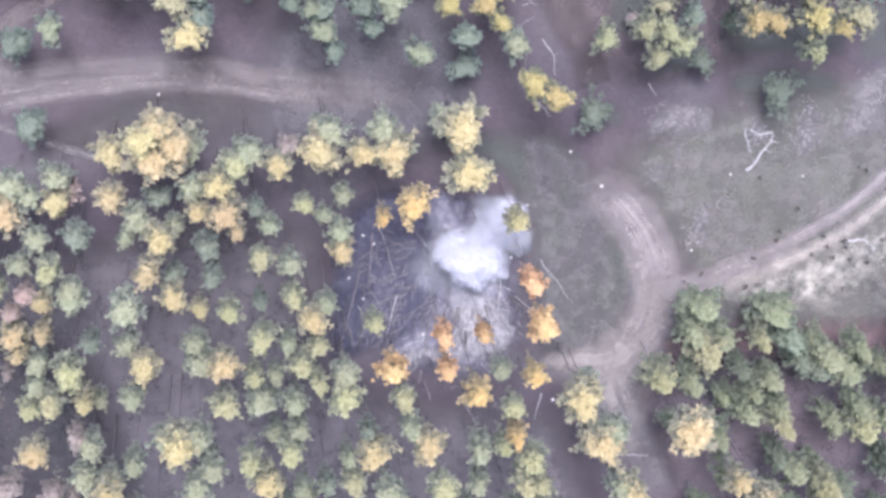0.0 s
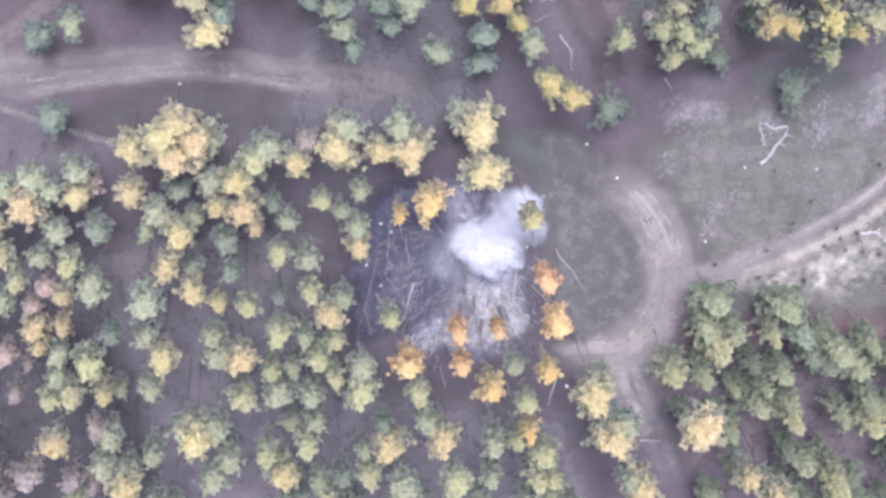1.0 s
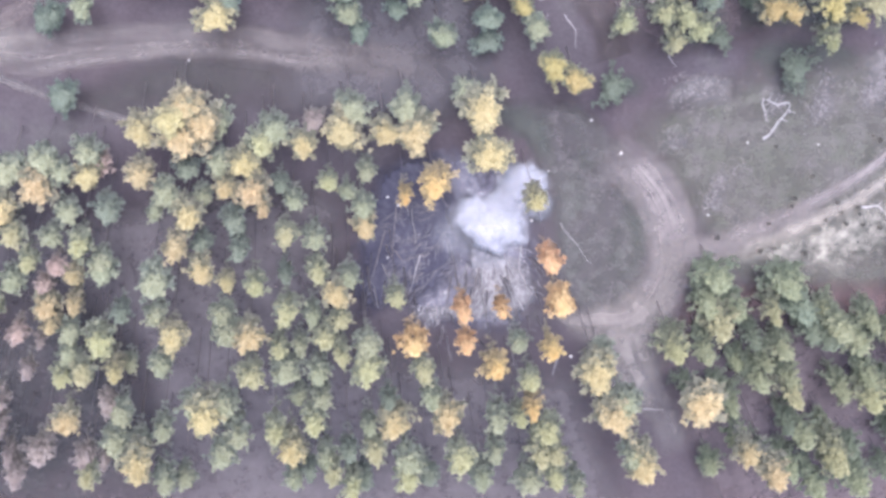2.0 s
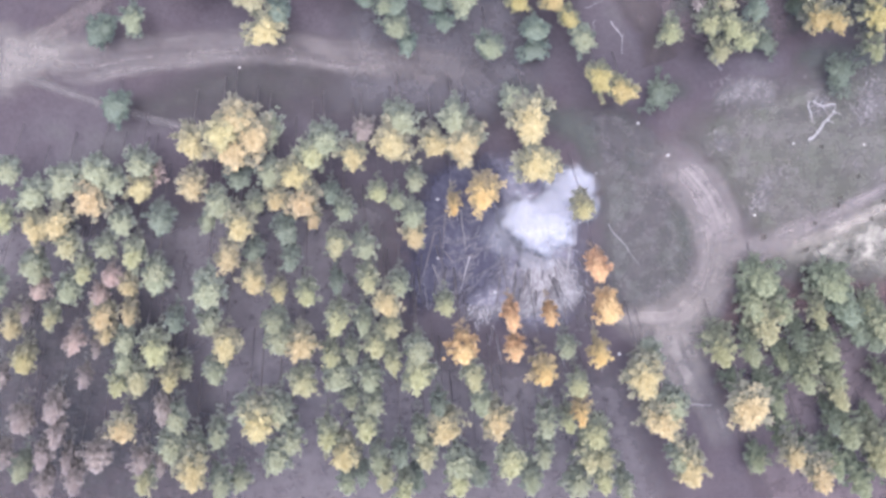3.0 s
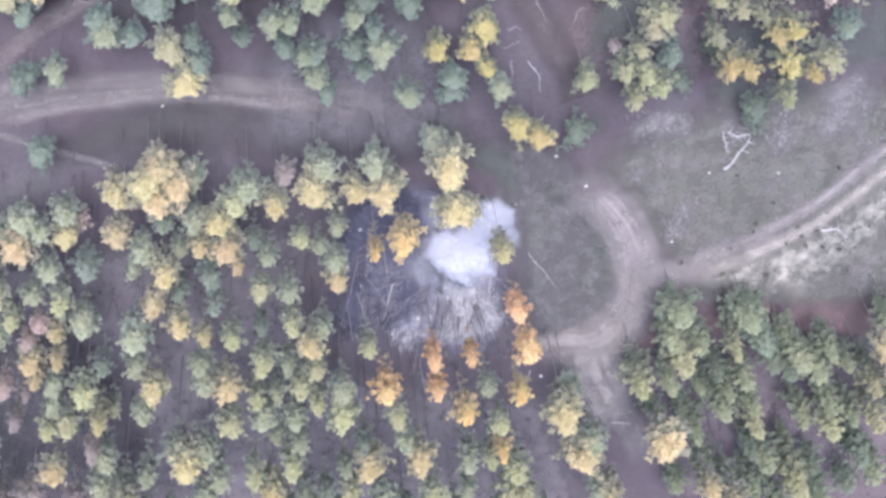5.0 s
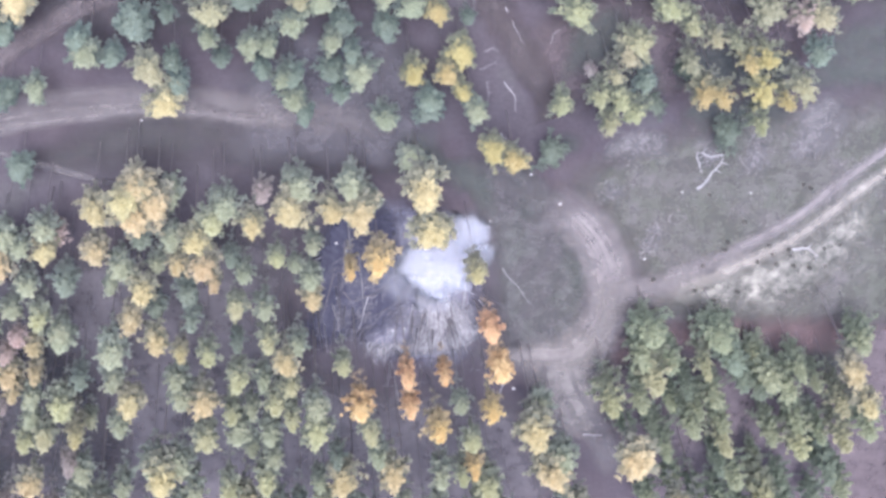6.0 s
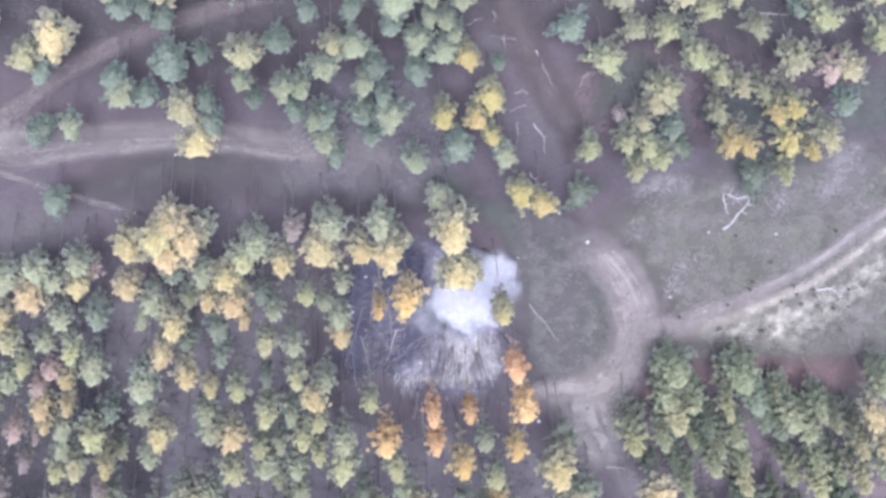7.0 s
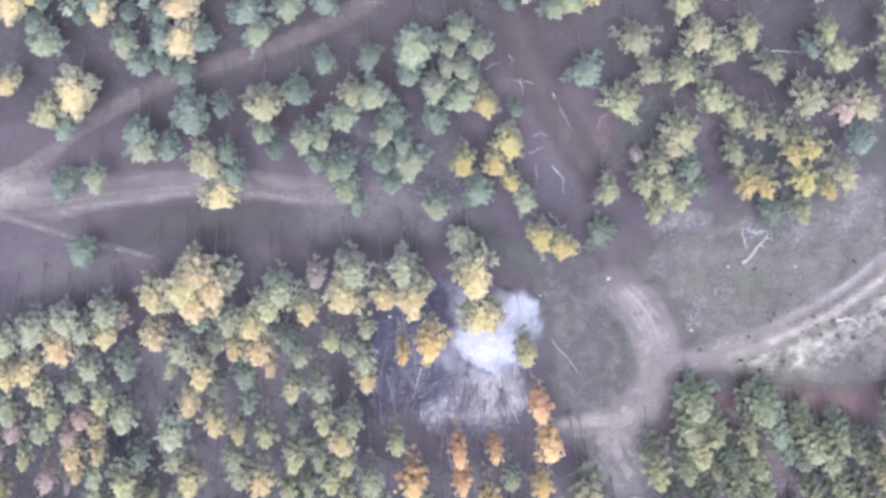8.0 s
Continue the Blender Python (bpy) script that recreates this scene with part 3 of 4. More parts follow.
plant('green', [(8.5, -24.9, 1.09, 27.3), (-9.7, -22.2, 1.70, 26.0), (-29.5, -21.5, 1.58, 24.9), (-13.7, -18.5, 0.97, 24.8), (-29.2, -16.6, 1.70, 23.6), (11.9, -13.4, 1.58, 17.6), (-21.0, -10.2, 0.97, 22.3), (-29.5, -6.9, 1.21, 21.0), (-42.3, -2.3, 1.70, 19.2), (-14.2, 4.4, 1.33, 19.1), (-35.3, 5.7, 1.58, 17.8), (-52.0, 8.1, 1.82, 16.3), (-23.7, 12.6, 1.45, 17.0), (-2.5, 14.3, 1.45, 8.0)])
plant('green', [(3.3, -24.6, 1.45, 27.1), (14.5, -21.9, 1.33, 26.6), (-38.8, -20.9, 1.33, 24.3), (0.2, -18.0, 1.45, 25.1), (-32.5, -16.6, 1.58, 23.4), (-19.1, -13.0, 1.33, 23.1), (-13.8, -10.0, 1.58, 22.5), (-36.6, -6.8, 1.21, 20.6), (-42.2, -1.3, 1.33, 19.0), (-45.7, 3.8, 1.45, 17.6), (-16.0, 6.2, 0.97, 18.6), (-29.6, 9.0, 1.33, 17.4), (-29.7, 12.5, 1.45, 12.5), (-49.3, 44.0, 1.09, 10.7)])
plant('green', [(-1.7, -24.1, 1.21, 26.8), (-0.1, -21.4, 1.21, 26.1), (-41.0, -20.3, 1.58, 24.0), (-21.4, -17.7, 0.97, 17.6), (-6.8, -15.8, 1.33, 24.3), (-22.5, -13.0, 1.58, 22.9), (-28.9, -9.0, 1.45, 21.6), (-36.9, -3.1, 1.94, 21.7), (-55.2, -1.4, 1.33, 18.2), (-36.5, 4.1, 0.97, 18.1), (-55.2, 6.6, 1.70, 16.4), (-48.3, 9.0, 1.70, 16.3), (-9.5, 14.4, 1.58, 17.2), (-25.7, 45.0, 1.58, 11.9)])
plant('green', [(-36.0, -24.6, 1.45, 25.5), (-57.3, -22.5, 0.85, 23.5), (-28.0, -19.6, 1.45, 24.5), (13.9, -16.4, 1.58, 25.0), (-18.9, -15.7, 1.09, 23.8), (-36.1, -12.8, 1.33, 20.6), (-45.9, -9.0, 1.45, 20.6), (-15.6, -2.9, 1.21, 20.7), (-19.5, 1.1, 1.33, 19.6), (-31.4, 4.4, 1.09, 13.6), (-13.8, 8.0, 1.09, 17.6), (-43.7, 10.2, 1.45, 16.4), (-15.5, 14.7, 1.58, 16.9), (-17.3, 45.8, 1.33, 12.2)])
plant('golden', [(29.8, -23.6, 1.82, 28.9), (26.9, -21.3, 1.33, 28.2), (12.7, -17.4, 2.06, 27.3), (-46.0, -17.0, 1.58, 25.9), (-26.7, -9.0, 1.70, 23.4), (-31.7, -2.0, 1.58, 21.4), (-55.2, 3.5, 1.52, 18.7), (-49.2, 6.5, 1.94, 17.6), (-26.9, 9.5, 1.58, 19.1), (-8.6, 12.7, 1.70, 20.8), (-31.1, 13.2, 1.70, 18.2), (5.8, 20.0, 1.52, 19.6), (-52.7, 37.5, 1.45, 13.0), (-33.2, 46.7, 1.82, 13.1)])
plant('golden', [(15.9, -22.4, 1.94, 28.4), (-22.2, -20.7, 1.58, 26.4), (-31.3, -16.5, 2.06, 27.0), (22.2, -16.6, 2.55, 25.9), (-48.4, -5.6, 1.58, 21.3), (-14.2, 2.5, 1.45, 20.3), (-53.0, 4.2, 1.70, 18.7), (-26.0, 6.5, 1.70, 19.8), (-0.8, 10.9, 2.10, 21.4), (-33.2, 12.0, 2.06, 18.3), (-1.7, 15.4, 2.10, 21.1), (-51.4, 46.6, 1.94, 12.0)])
plant('golden', [(-38.7, -21.1, 1.82, 29.3), (-10.9, -17.9, 1.70, 26.4), (-5.3, -17.3, 1.70, 26.4), (10.7, -12.7, 2.06, 25.6), (-17.4, -4.0, 1.58, 23.0), (-33.1, 3.9, 1.70, 20.5), (-24.9, 4.7, 0.97, 20.2), (-29.0, 6.9, 1.21, 19.6), (-20.4, 11.6, 1.58, 19.9), (-11.9, 12.7, 1.33, 19.1), (8.6, 18.4, 1.52, 18.7), (-41.9, 45.8, 1.82, 12.7)])
plant('amber', [(-9.7, 6.1, 0.85, 20.6), (3.8, -16.2, 1.09, 26.4), (-0.2, -11.8, 1.45, 25.5), (5.8, -10.2, 1.21, 24.0), (-6.6, 7.7, 1.75, 22.1)])
plant('rosy', [(-51.3, -8.6, 1.09, 21.9), (-48.3, -3.2, 0.85, 20.7), (-54.8, -2.9, 0.97, 20.2), (-47.1, -1.6, 1.09, 19.7), (-42.8, 7.9, 1.52, 12.6)])
plant('bluish', [(-46.5, 14.2, 1.50, 8.0), (-14.2, -26.9, 1.09, 19.6), (-20.3, -23.3, 0.97, 25.9), (-11.8, -15.8, 0.97, 24.1), (-22.6, -2.6, 0.85, 20.3), (-27.5, -0.1, 1.21, 19.6), (-41.5, 4.1, 1.52, 17.8), (-33.2, 7.2, 1.21, 13.1), (33.9, 16.6, 1.82, 7.8), (25.3, 20.0, 1.21, 7.5), (-47.4, 22.9, 1.58, 7.2), (-44.3, 44.9, 0.85, 10.9), (2.8, 45.7, 0.85, 12.9), (-48.4, 46.6, 1.09, 10.5)])
plant('bluish', [(-7.1, -26.5, 1.21, 19.7), (-15.9, -21.2, 1.09, 25.5), (-40.3, -6.8, 1.09, 20.4), (-31.6, -1.0, 1.21, 14.4), (-28.0, 2.9, 1.33, 18.8), (-23.0, 6.9, 0.97, 18.2), (13.5, 14.5, 1.45, 8.0), (-0.2, 19.9, 1.45, 7.5), (-48.3, 22.7, 1.33, 8.9), (28.6, 24.3, 1.09, 7.2), (-35.2, 45.1, 1.09, 11.4), (-38.9, 45.1, 0.85, 11.2)])
plant('straw', [(-57.1, -10.4, 1.15, 21.9), (-58.2, -6.9, 1.35, 21.0), (-43.8, 7.3, 1.70, 16.5), (-16.2, 12.9, 1.70, 20.2), (-41.0, -12.3, 1.09, 23.5), (48.4, -10.4, 1.70, 25.3), (-56.6, -10.5, 1.21, 22.0), (-34.8, -8.6, 1.70, 22.9), (46.5, -6.4, 1.70, 24.3), (-47.6, -7.4, 1.09, 21.8), (-45.1, -5.3, 1.09, 21.4), (-28.8, -2.9, 0.97, 21.8), (-45.3, -2.2, 1.09, 20.7), (-34.4, 0.8, 1.45, 20.6), (4.1, 5.7, 1.25, 21.0), (-37.9, 8.3, 1.58, 18.8), (-38.0, 12.9, 1.45, 17.9), (-34.7, 14.3, 1.82, 19.6), (-33.4, 15.3, 1.82, 17.7)])
plant('lime', [(-58.4, 4.8, 1.40, 18.2), (-15.8, -24.5, 1.21, 28.1), (-17.8, -22.9, 1.21, 27.6), (6.3, -21.1, 1.09, 27.8), (5.4, -18.8, 1.45, 26.6), (2.4, -17.1, 0.97, 26.6), (-46.6, -13.1, 1.33, 23.3), (-44.4, -12.6, 1.45, 23.3), (-18.4, -9.0, 1.33, 23.7), (-22.4, -6.2, 1.45, 22.9), (-26.0, -3.2, 1.33, 22.0), (-44.5, 1.1, 1.58, 20.0), (-17.8, 7.5, 1.09, 19.4), (-5.7, 22.6, 1.45, 17.2), (13.7, 24.1, 1.21, 16.9), (9.7, 46.3, 1.33, 14.7)])
plant('lime', [(6.0, -23.5, 1.33, 28.5), (-44.1, -23.2, 1.21, 26.3), (4.5, -21.0, 1.45, 27.8), (-23.9, -18.4, 1.45, 26.0), (3.6, -13.1, 1.21, 25.6), (-13.9, -12.4, 1.70, 24.8), (-16.7, -10.8, 1.09, 24.3), (-42.6, -9.9, 1.70, 21.0), (-53.7, -5.6, 1.21, 21.0), (-19.2, -2.0, 1.33, 22.0), (-22.5, 2.2, 1.33, 20.9), (-25.0, 11.3, 1.58, 18.8), (21.8, 45.7, 1.70, 15.0), (-21.0, 46.2, 1.45, 13.7)])
plant('lime', [(-9.5, -23.6, 1.45, 28.1), (-3.9, -21.2, 1.70, 27.6), (-13.1, -20.5, 1.33, 27.1), (-19.9, -17.8, 1.45, 26.0), (-26.6, -12.9, 1.45, 24.4), (-7.9, -12.1, 1.33, 25.0), (-23.4, -9.9, 1.09, 23.8), (-16.8, -6.9, 1.09, 23.3), (-10.7, -4.5, 1.09, 22.9), (-50.2, -1.0, 1.21, 20.1), (-51.6, 2.0, 1.45, 19.3), (-44.0, 25.0, 1.45, 11.2), (7.9, 45.7, 1.21, 14.7)])
plant('withered', [(-59.9, -21.5, 1.20, 23.1), (-59.9, -13.0, 1.30, 20.7), (-57.9, -17.5, 1.20, 22.1), (-55.3, -24.6, 1.21, 24.3), (-52.0, -24.0, 1.21, 24.3), (-42.3, -22.1, 0.73, 24.4), (-44.5, -21.7, 1.09, 24.2), (-52.6, -21.8, 0.85, 23.7), (-49.4, -21.5, 1.45, 23.8), (-55.3, -21.2, 1.21, 23.3), (-53.7, -19.1, 1.21, 22.8), (-57.1, -17.9, 0.97, 22.2), (-42.1, -16.3, 1.09, 22.8), (-53.9, -16.3, 1.33, 22.0), (-50.4, -12.9, 0.97, 21.4), (-49.0, -9.6, 0.73, 20.6), (-56.7, -5.9, 0.73, 19.1), (-19.5, 12.1, 1.09, 12.9)])
plant('scorched', [(-3.2, -9.6, 1.08, 24.1), (-9.0, -9.3, 1.45, 24.5), (-3.7, -6.1, 1.15, 23.6), (0.6, -5.8, 0.85, 23.6), (6.6, -4.9, 1.66, 24.5), (5.8, -0.6, 1.36, 23.0)])
plant('grove_lime', [(37.9, -25.3, 1.45, 21.3), (38.2, -25.0, 1.45, 21.2), (42.0, -18.4, 1.52, 20.1), (33.2, -18.0, 1.21, 20.0), (46.9, -17.7, 1.33, 20.0), (46.7, -13.5, 1.21, 19.3), (20.0, -12.7, 1.45, 19.1), (25.1, -10.2, 1.70, 18.7), (30.9, -8.5, 1.09, 18.4)])
plant('grove_green', [(36.3, -29.4, 1.45, 18.4), (41.2, -28.9, 1.45, 18.4), (30.5, -26.3, 1.21, 18.0), (38.4, -24.5, 0.85, 11.6), (34.8, -23.7, 1.45, 17.6), (44.9, -18.6, 1.09, 16.9), (50.5, -18.0, 1.45, 16.8), (42.1, -17.0, 1.33, 16.7), (28.0, -16.9, 0.97, 10.9), (32.4, -13.8, 1.21, 16.2), (40.8, -13.0, 1.45, 16.1), (38.8, -11.4, 1.70, 15.9), (42.1, -10.7, 1.21, 15.8), (23.9, -8.4, 1.58, 15.5), (32.9, -6.4, 1.70, 15.2)])
plant('grove_green', [(25.5, -29.2, 1.09, 12.1), (33.5, -27.4, 1.21, 18.2), (47.7, -25.6, 1.33, 17.9), (27.6, -24.1, 1.21, 17.7), (26.9, -19.8, 1.09, 17.1), (39.0, -18.4, 1.21, 16.9), (29.8, -17.3, 1.33, 16.7), (33.4, -17.0, 1.21, 16.7), (30.6, -15.1, 0.91, 16.4), (23.8, -13.8, 1.33, 16.2), (44.2, -12.3, 0.85, 16.0), (37.8, -11.0, 1.21, 10.4), (27.1, -9.2, 1.21, 15.6), (49.3, -7.4, 1.58, 15.3), (24.8, -5.8, 1.70, 15.1)])
plant('lime', [(-48.2, 42.4, 1.71, 12.7), (-39.6, 42.2, 1.57, 13.2), (-24.9, 43.0, 1.57, 13.9), (-24.7, 32.0, 1.14, 15.3), (-37.9, 30.1, 1.71, 14.9), (-20.2, 31.0, 1.43, 15.7), (-18.4, 31.0, 1.29, 15.7), (-16.8, 27.5, 1.00, 16.3), (-15.5, 33.6, 1.57, 15.5), (-12.7, 35.8, 1.71, 15.3), (-11.4, 31.4, 1.29, 16.0), (-8.4, 27.8, 1.71, 16.6), (-15.6, 24.9, 1.43, 16.8), (-7.5, 41.2, 2.29, 14.8), (-3.8, 41.3, 1.00, 14.9), (-4.2, 39.2, 1.00, 15.1), (-5.5, 36.5, 1.43, 15.5), (-2.3, 43.2, 1.29, 14.7), (-0.7, 41.3, 1.29, 15.0), (-2.3, 38.7, 1.14, 15.3), (-1.2, 37.5, 1.00, 15.5), (-2.5, 35.2, 1.71, 15.7), (4.1, 24.0, 1.43, 17.6)])
plant('lime', [(15.4, 34.3, 1.86, 16.3), (21.8, 37.8, 1.43, 16.0), (26.4, 40.3, 1.43, 15.8), (29.1, 41.9, 1.43, 15.6), (25.3, 35.1, 1.71, 16.9), (27.7, 33.4, 1.29, 17.8), (39.1, 39.3, 1.71, 16.1), (22.0, 31.1, 1.71, 17.5), (17.8, 25.4, 1.29, 17.9), (20.0, 25.2, 1.43, 18.3), (21.5, 23.7, 1.43, 18.8), (18.8, 22.2, 1.14, 18.6), (35.0, 23.1, 1.14, 21.6), (45.5, 37.0, 1.71, 16.2), (37.8, 42.2, 1.14, 15.6)])
plant('golden', [(-45.1, 36.4, 2.43, 13.6), (-33.2, 42.3, 2.00, 13.5), (-29.4, 24.8, 1.86, 16.2), (0.1, 34.9, 1.43, 15.8), (2.8, 30.4, 1.71, 16.5), (1.0, 27.9, 1.43, 16.9), (2.7, 25.9, 1.14, 17.2), (-2.7, 27.9, 1.43, 16.8), (28.7, 26.2, 1.43, 20.7), (30.5, 26.3, 1.43, 21.1), (35.8, 30.1, 1.43, 19.7), (33.9, 29.6, 1.29, 20.1), (35.2, 26.9, 1.71, 21.0), (37.8, 25.4, 1.14, 20.7)])
plant('straw', [(-48.7, 34.1, 1.71, 13.7), (-24.5, 34.5, 1.86, 15.0), (-31.4, 28.6, 1.86, 15.5), (-14.9, 36.1, 1.14, 15.2), (23.9, 41.9, 1.71, 15.5), (30.2, 32.1, 1.14, 18.7), (42.2, 33.7, 1.71, 17.2), (20.8, 30.0, 1.43, 17.5), (19.3, 27.7, 1.00, 17.7), (39.8, 26.4, 1.57, 19.9), (44.9, 42.1, 1.71, 15.5)])
plant('green', [(-47.0, 31.9, 1.43, 12.4), (-37.7, 39.1, 1.43, 12.0), (-35.4, 42.0, 1.43, 11.8), (-31.1, 42.0, 1.43, 12.0), (-38.9, 31.1, 1.43, 13.0), (-35.2, 29.2, 1.29, 13.5), (-28.1, 26.4, 1.29, 14.3), (-17.6, 39.0, 1.14, 13.0), (-18.9, 27.7, 1.14, 14.5), (-9.1, 29.7, 1.14, 14.6), (-10.4, 25.2, 1.00, 15.3), (-15.9, 26.9, 1.43, 14.8), (-14.4, 22.8, 1.14, 15.5), (-8.4, 37.4, 1.29, 13.5), (-0.9, 24.2, 1.43, 15.7), (16.7, 41.0, 1.71, 13.8), (18.6, 37.5, 1.43, 14.3), (31.9, 37.6, 1.29, 15.0), (32.6, 31.3, 1.14, 17.6), (27.7, 29.0, 1.29, 17.8), (36.4, 34.3, 2.00, 16.0)])
plant('bluish', [(-35.3, 39.1, 1.14, 11.3), (-33.3, 37.7, 1.29, 11.6), (-32.7, 32.4, 2.29, 12.3), (-29.2, 33.7, 1.00, 12.3), (-28.7, 28.6, 1.14, 13.1), (-20.8, 35.4, 1.43, 12.5), (-23.4, 28.6, 1.00, 13.3), (-12.7, 39.0, 1.29, 12.4), (-10.2, 32.6, 1.43, 13.3), (-11.4, 27.1, 1.43, 14.1), (-5.4, 32.2, 1.57, 13.5), (3.5, 33.3, 0.80, 13.6), (11.5, 37.1, 1.57, 13.3), (36.4, 39.4, 1.00, 13.6), (23.0, 26.3, 1.14, 16.2), (42.4, 29.0, 1.43, 15.9)])
plant('rosy', [(39.9, 33.5, 1.29, 17.6)])
plant('blossom', [(17.8, 24.7, 0.80, 9.3), (20.2, 24.6, 0.95, 9.8)])
plant('grove_bluish', [(45.6, -30.0, 1.09, 12.1), (41.5, -27.5, 1.09, 11.9), (45.7, -24.4, 1.09, 11.6), (46.0, -23.3, 1.33, 17.6), (33.0, -22.1, 0.91, 17.4), (26.0, -20.0, 1.09, 11.2), (22.7, -19.9, 1.21, 11.2), (37.4, -12.8, 1.21, 16.1), (29.1, -12.4, 0.85, 16.0), (35.5, -11.8, 1.09, 15.9), (34.3, -9.3, 1.70, 15.6)])


# ---- the burnt clearing ----
def log_mesh(seed, long, thick, mat):
    """A fallen trunk along x, tapered and slightly crooked."""
    v, f = [], []
    pts = [(long * i / 5, 0.04 * math.sin(i * 1.3 + seed), 0.02 * (i % 2)) for i in range(6)]
    tube(v, f, pts, [thick * (1 - 0.13 * i) for i in range(6)], 7)
    return mesh_of("fallen_log", v, f, mat)


def stub_mesh(mat):
    v, f = [], []
    tube(v, f, [(0, 0, 0), (0.25, 0.25, 0.2), (0.5, 0.4, 0.45)], [0.035, 0.025, 0.01], 4)
    return mesh_of("branch_stub", v, f, mat)


def lay_log(name, mesh, long, a, b, lift, label, group=""):
    """Lays a log of that length from a to b on the ground."""
    a, b = (a[0], lie_y(*a)), (b[0], lie_y(*b))
    d = Vector((b[0] - a[0], b[1] - a[1], relief(*b) - relief(*a)))
    ob = new(name, mesh)
    ob.matrix_basis = Matrix.Translation((a[0], a[1], relief(*a) + lift)) @ pose(0, 0, 0, 0, 0, math.degrees(math.atan2(d.y, d.x)))
    ob.scale = (d.length / long, 1, 1)
    return tagged(ob, label, "log", group)


GREY_LOGS = [log_mesh(s, 8.0, 0.085, GREYWOOD) for s in range(3)]
BROWN_LOGS = [log_mesh(30 + s, 8.0, 0.08, BARK) for s in range(3)]
THIN_LOGS = [log_mesh(20 + s, 8.0, 0.055, GREYWOOD) for s in range(3)]
STUB = stub_mesh(GREYWOOD)
CHAR_LOGS = [log_mesh(10 + s, 6.0, 0.075, CHAR) for s in range(4)]
grey_spots = [((-11.2, -3.6), (-13.7, -12.7)), ((-10.1, -6.0), (-7.8, -9.7)), ((-9.9, 0.7), (-10.3, -6.4)), ((4.4, -2.4), (3.9, -11.5)), 
              ((8.9, -18.6), (8.1, -21.7)), ((-7.2, -6.6), (-8.3, -10.9)), ((1.1, -9.9), (1.7, -13.6)), ((2.4, -10.0), (3.7, -12.6)), ((-14, -2), (-12.3, -1.3)),
              ((33.9, 34.2), (37.5, 34.0)), ((37.0, 31.6), (38.6, 27.2)), ((8.4, 29.7), (9.7, 27.1)), ((18.8, -26.1), (21.2, -26.2)), ((20.3, 16.4), (21.2, 15.2))]
for i, (a, b) in enumerate(grey_spots):
    near = abs(a[0]) < 15 and a[1] < 3
    trunk = lay_log("fallen_log", (BROWN_LOGS if i < 3 else GREY_LOGS)[i % 3], 8.0, a, b, 0.16, ("bare brown trunk lying " if i < 3 else "bare grey trunk lying ") + ("in the burnt clearing" if near else "on the litter"), "fallen trunks")
    for k in range(4):
        part("branch_stub", STUB, trunk).matrix_basis = pose(3 + 1.2 * k, 0.05, 0.05, 70 * (k % 2) - 20, 0, -35 + 25 * (k % 3))
rnd = random.Random(21)
for i in range(15):
    a = rnd.uniform(-2.9, 0.1) if i < 11 else rnd.uniform(0, 6.28)
    r = rnd.uniform(2.0, 8.0)
    start = (-1.2 + r * math.cos(a) * 0.9, -4.5 + r * math.sin(a))
    turn = a + rnd.uniform(-0.55, 0.55)
    long = rnd.uniform(2.2, 5.6)
    end = (start[0] + long * math.cos(turn), start[1] + long * math.sin(turn))
    pale = rnd.random() < 0.2
    lay_log("fallen_log", (THIN_LOGS if pale else CHAR_LOGS)[i % 3], 8.0 if pale else 6.0, start, end, 0.14 + 0.002 * i,
            "thin grey stem thrown over the ash" if pale else "charred stem thrown over the ash", "stems in the burnt clearing")


def snag_mesh(seed, tall, thick, mat):
    """A bare standing stem, tapered and crooked, snapped at the top."""
    r = random.Random(seed)
    v, f = [], []
    pts, x, y = [], 0.0, 0.0
    for i in range(7):
        pts.append((x, y, tall * i / 6 - 0.1))
        x, y = x + r.uniform(-0.09, 0.09), y + r.uniform(-0.09, 0.09)
    tube(v, f, pts, [thick * (1 - 0.1 * i) for i in range(7)], 6)
    return mesh_of("snag", v, f, mat)


SNAGS = [snag_mesh(s, 7.0, 0.085, (BARK, GREYWOOD, CHAR)[s % 3]) for s in range(9)]
SNAG_LABELS = ("grey bare stem still standing at the burnt clearing", "bleached bare stem still standing at the burnt clearing", "charred bare stem still standing at the burnt clearing")


def stand_snag(i, x, y, tall, lean, way):
    """A dead stem of that height; it leans by lean degrees towards way."""
    y = lie_y(x, y)
    ob = new("dead_tree", SNAGS[i % 9])
    ob.matrix_basis = Matrix.Translation((x, y, relief(x, y))) @ Matrix.Rotation(way, 4, "Z") @ Matrix.Rotation(radians(lean), 4, "Y")
    ob.scale = (1, 1, tall / 7.0)
    tagged(ob, SNAG_LABELS[i % 3], "dead tree", "bare stems standing round the clearing")
    for k in range(3):
        part("branch_stub", (STUB, CHAR_STUB)[i % 3 == 2], ob).matrix_basis = pose(0, 0, 3.2 + 1.1 * k, 0, 0, 130 * k + 40 * i)


CHAR_STUB = stub_mesh(CHAR)
rnd = random.Random(33)
for i in range(26):
    a = rnd.uniform(-2.5, -0.25)
    far = rnd.uniform(4.0, 8.5)
    stand_snag(i, 0.6 + far * math.cos(a) * 0.75, -3.5 + far * math.sin(a), rnd.uniform(3.5, 7.5), rnd.uniform(8, 32), a + rnd.uniform(-0.3, 0.3))
for i in range(13):
    stand_snag(i * 2, rnd.uniform(-13.5, -8.0), rnd.uniform(-12, 5), rnd.uniform(6, 11), rnd.uniform(0, 9), rnd.uniform(0, 6.28))
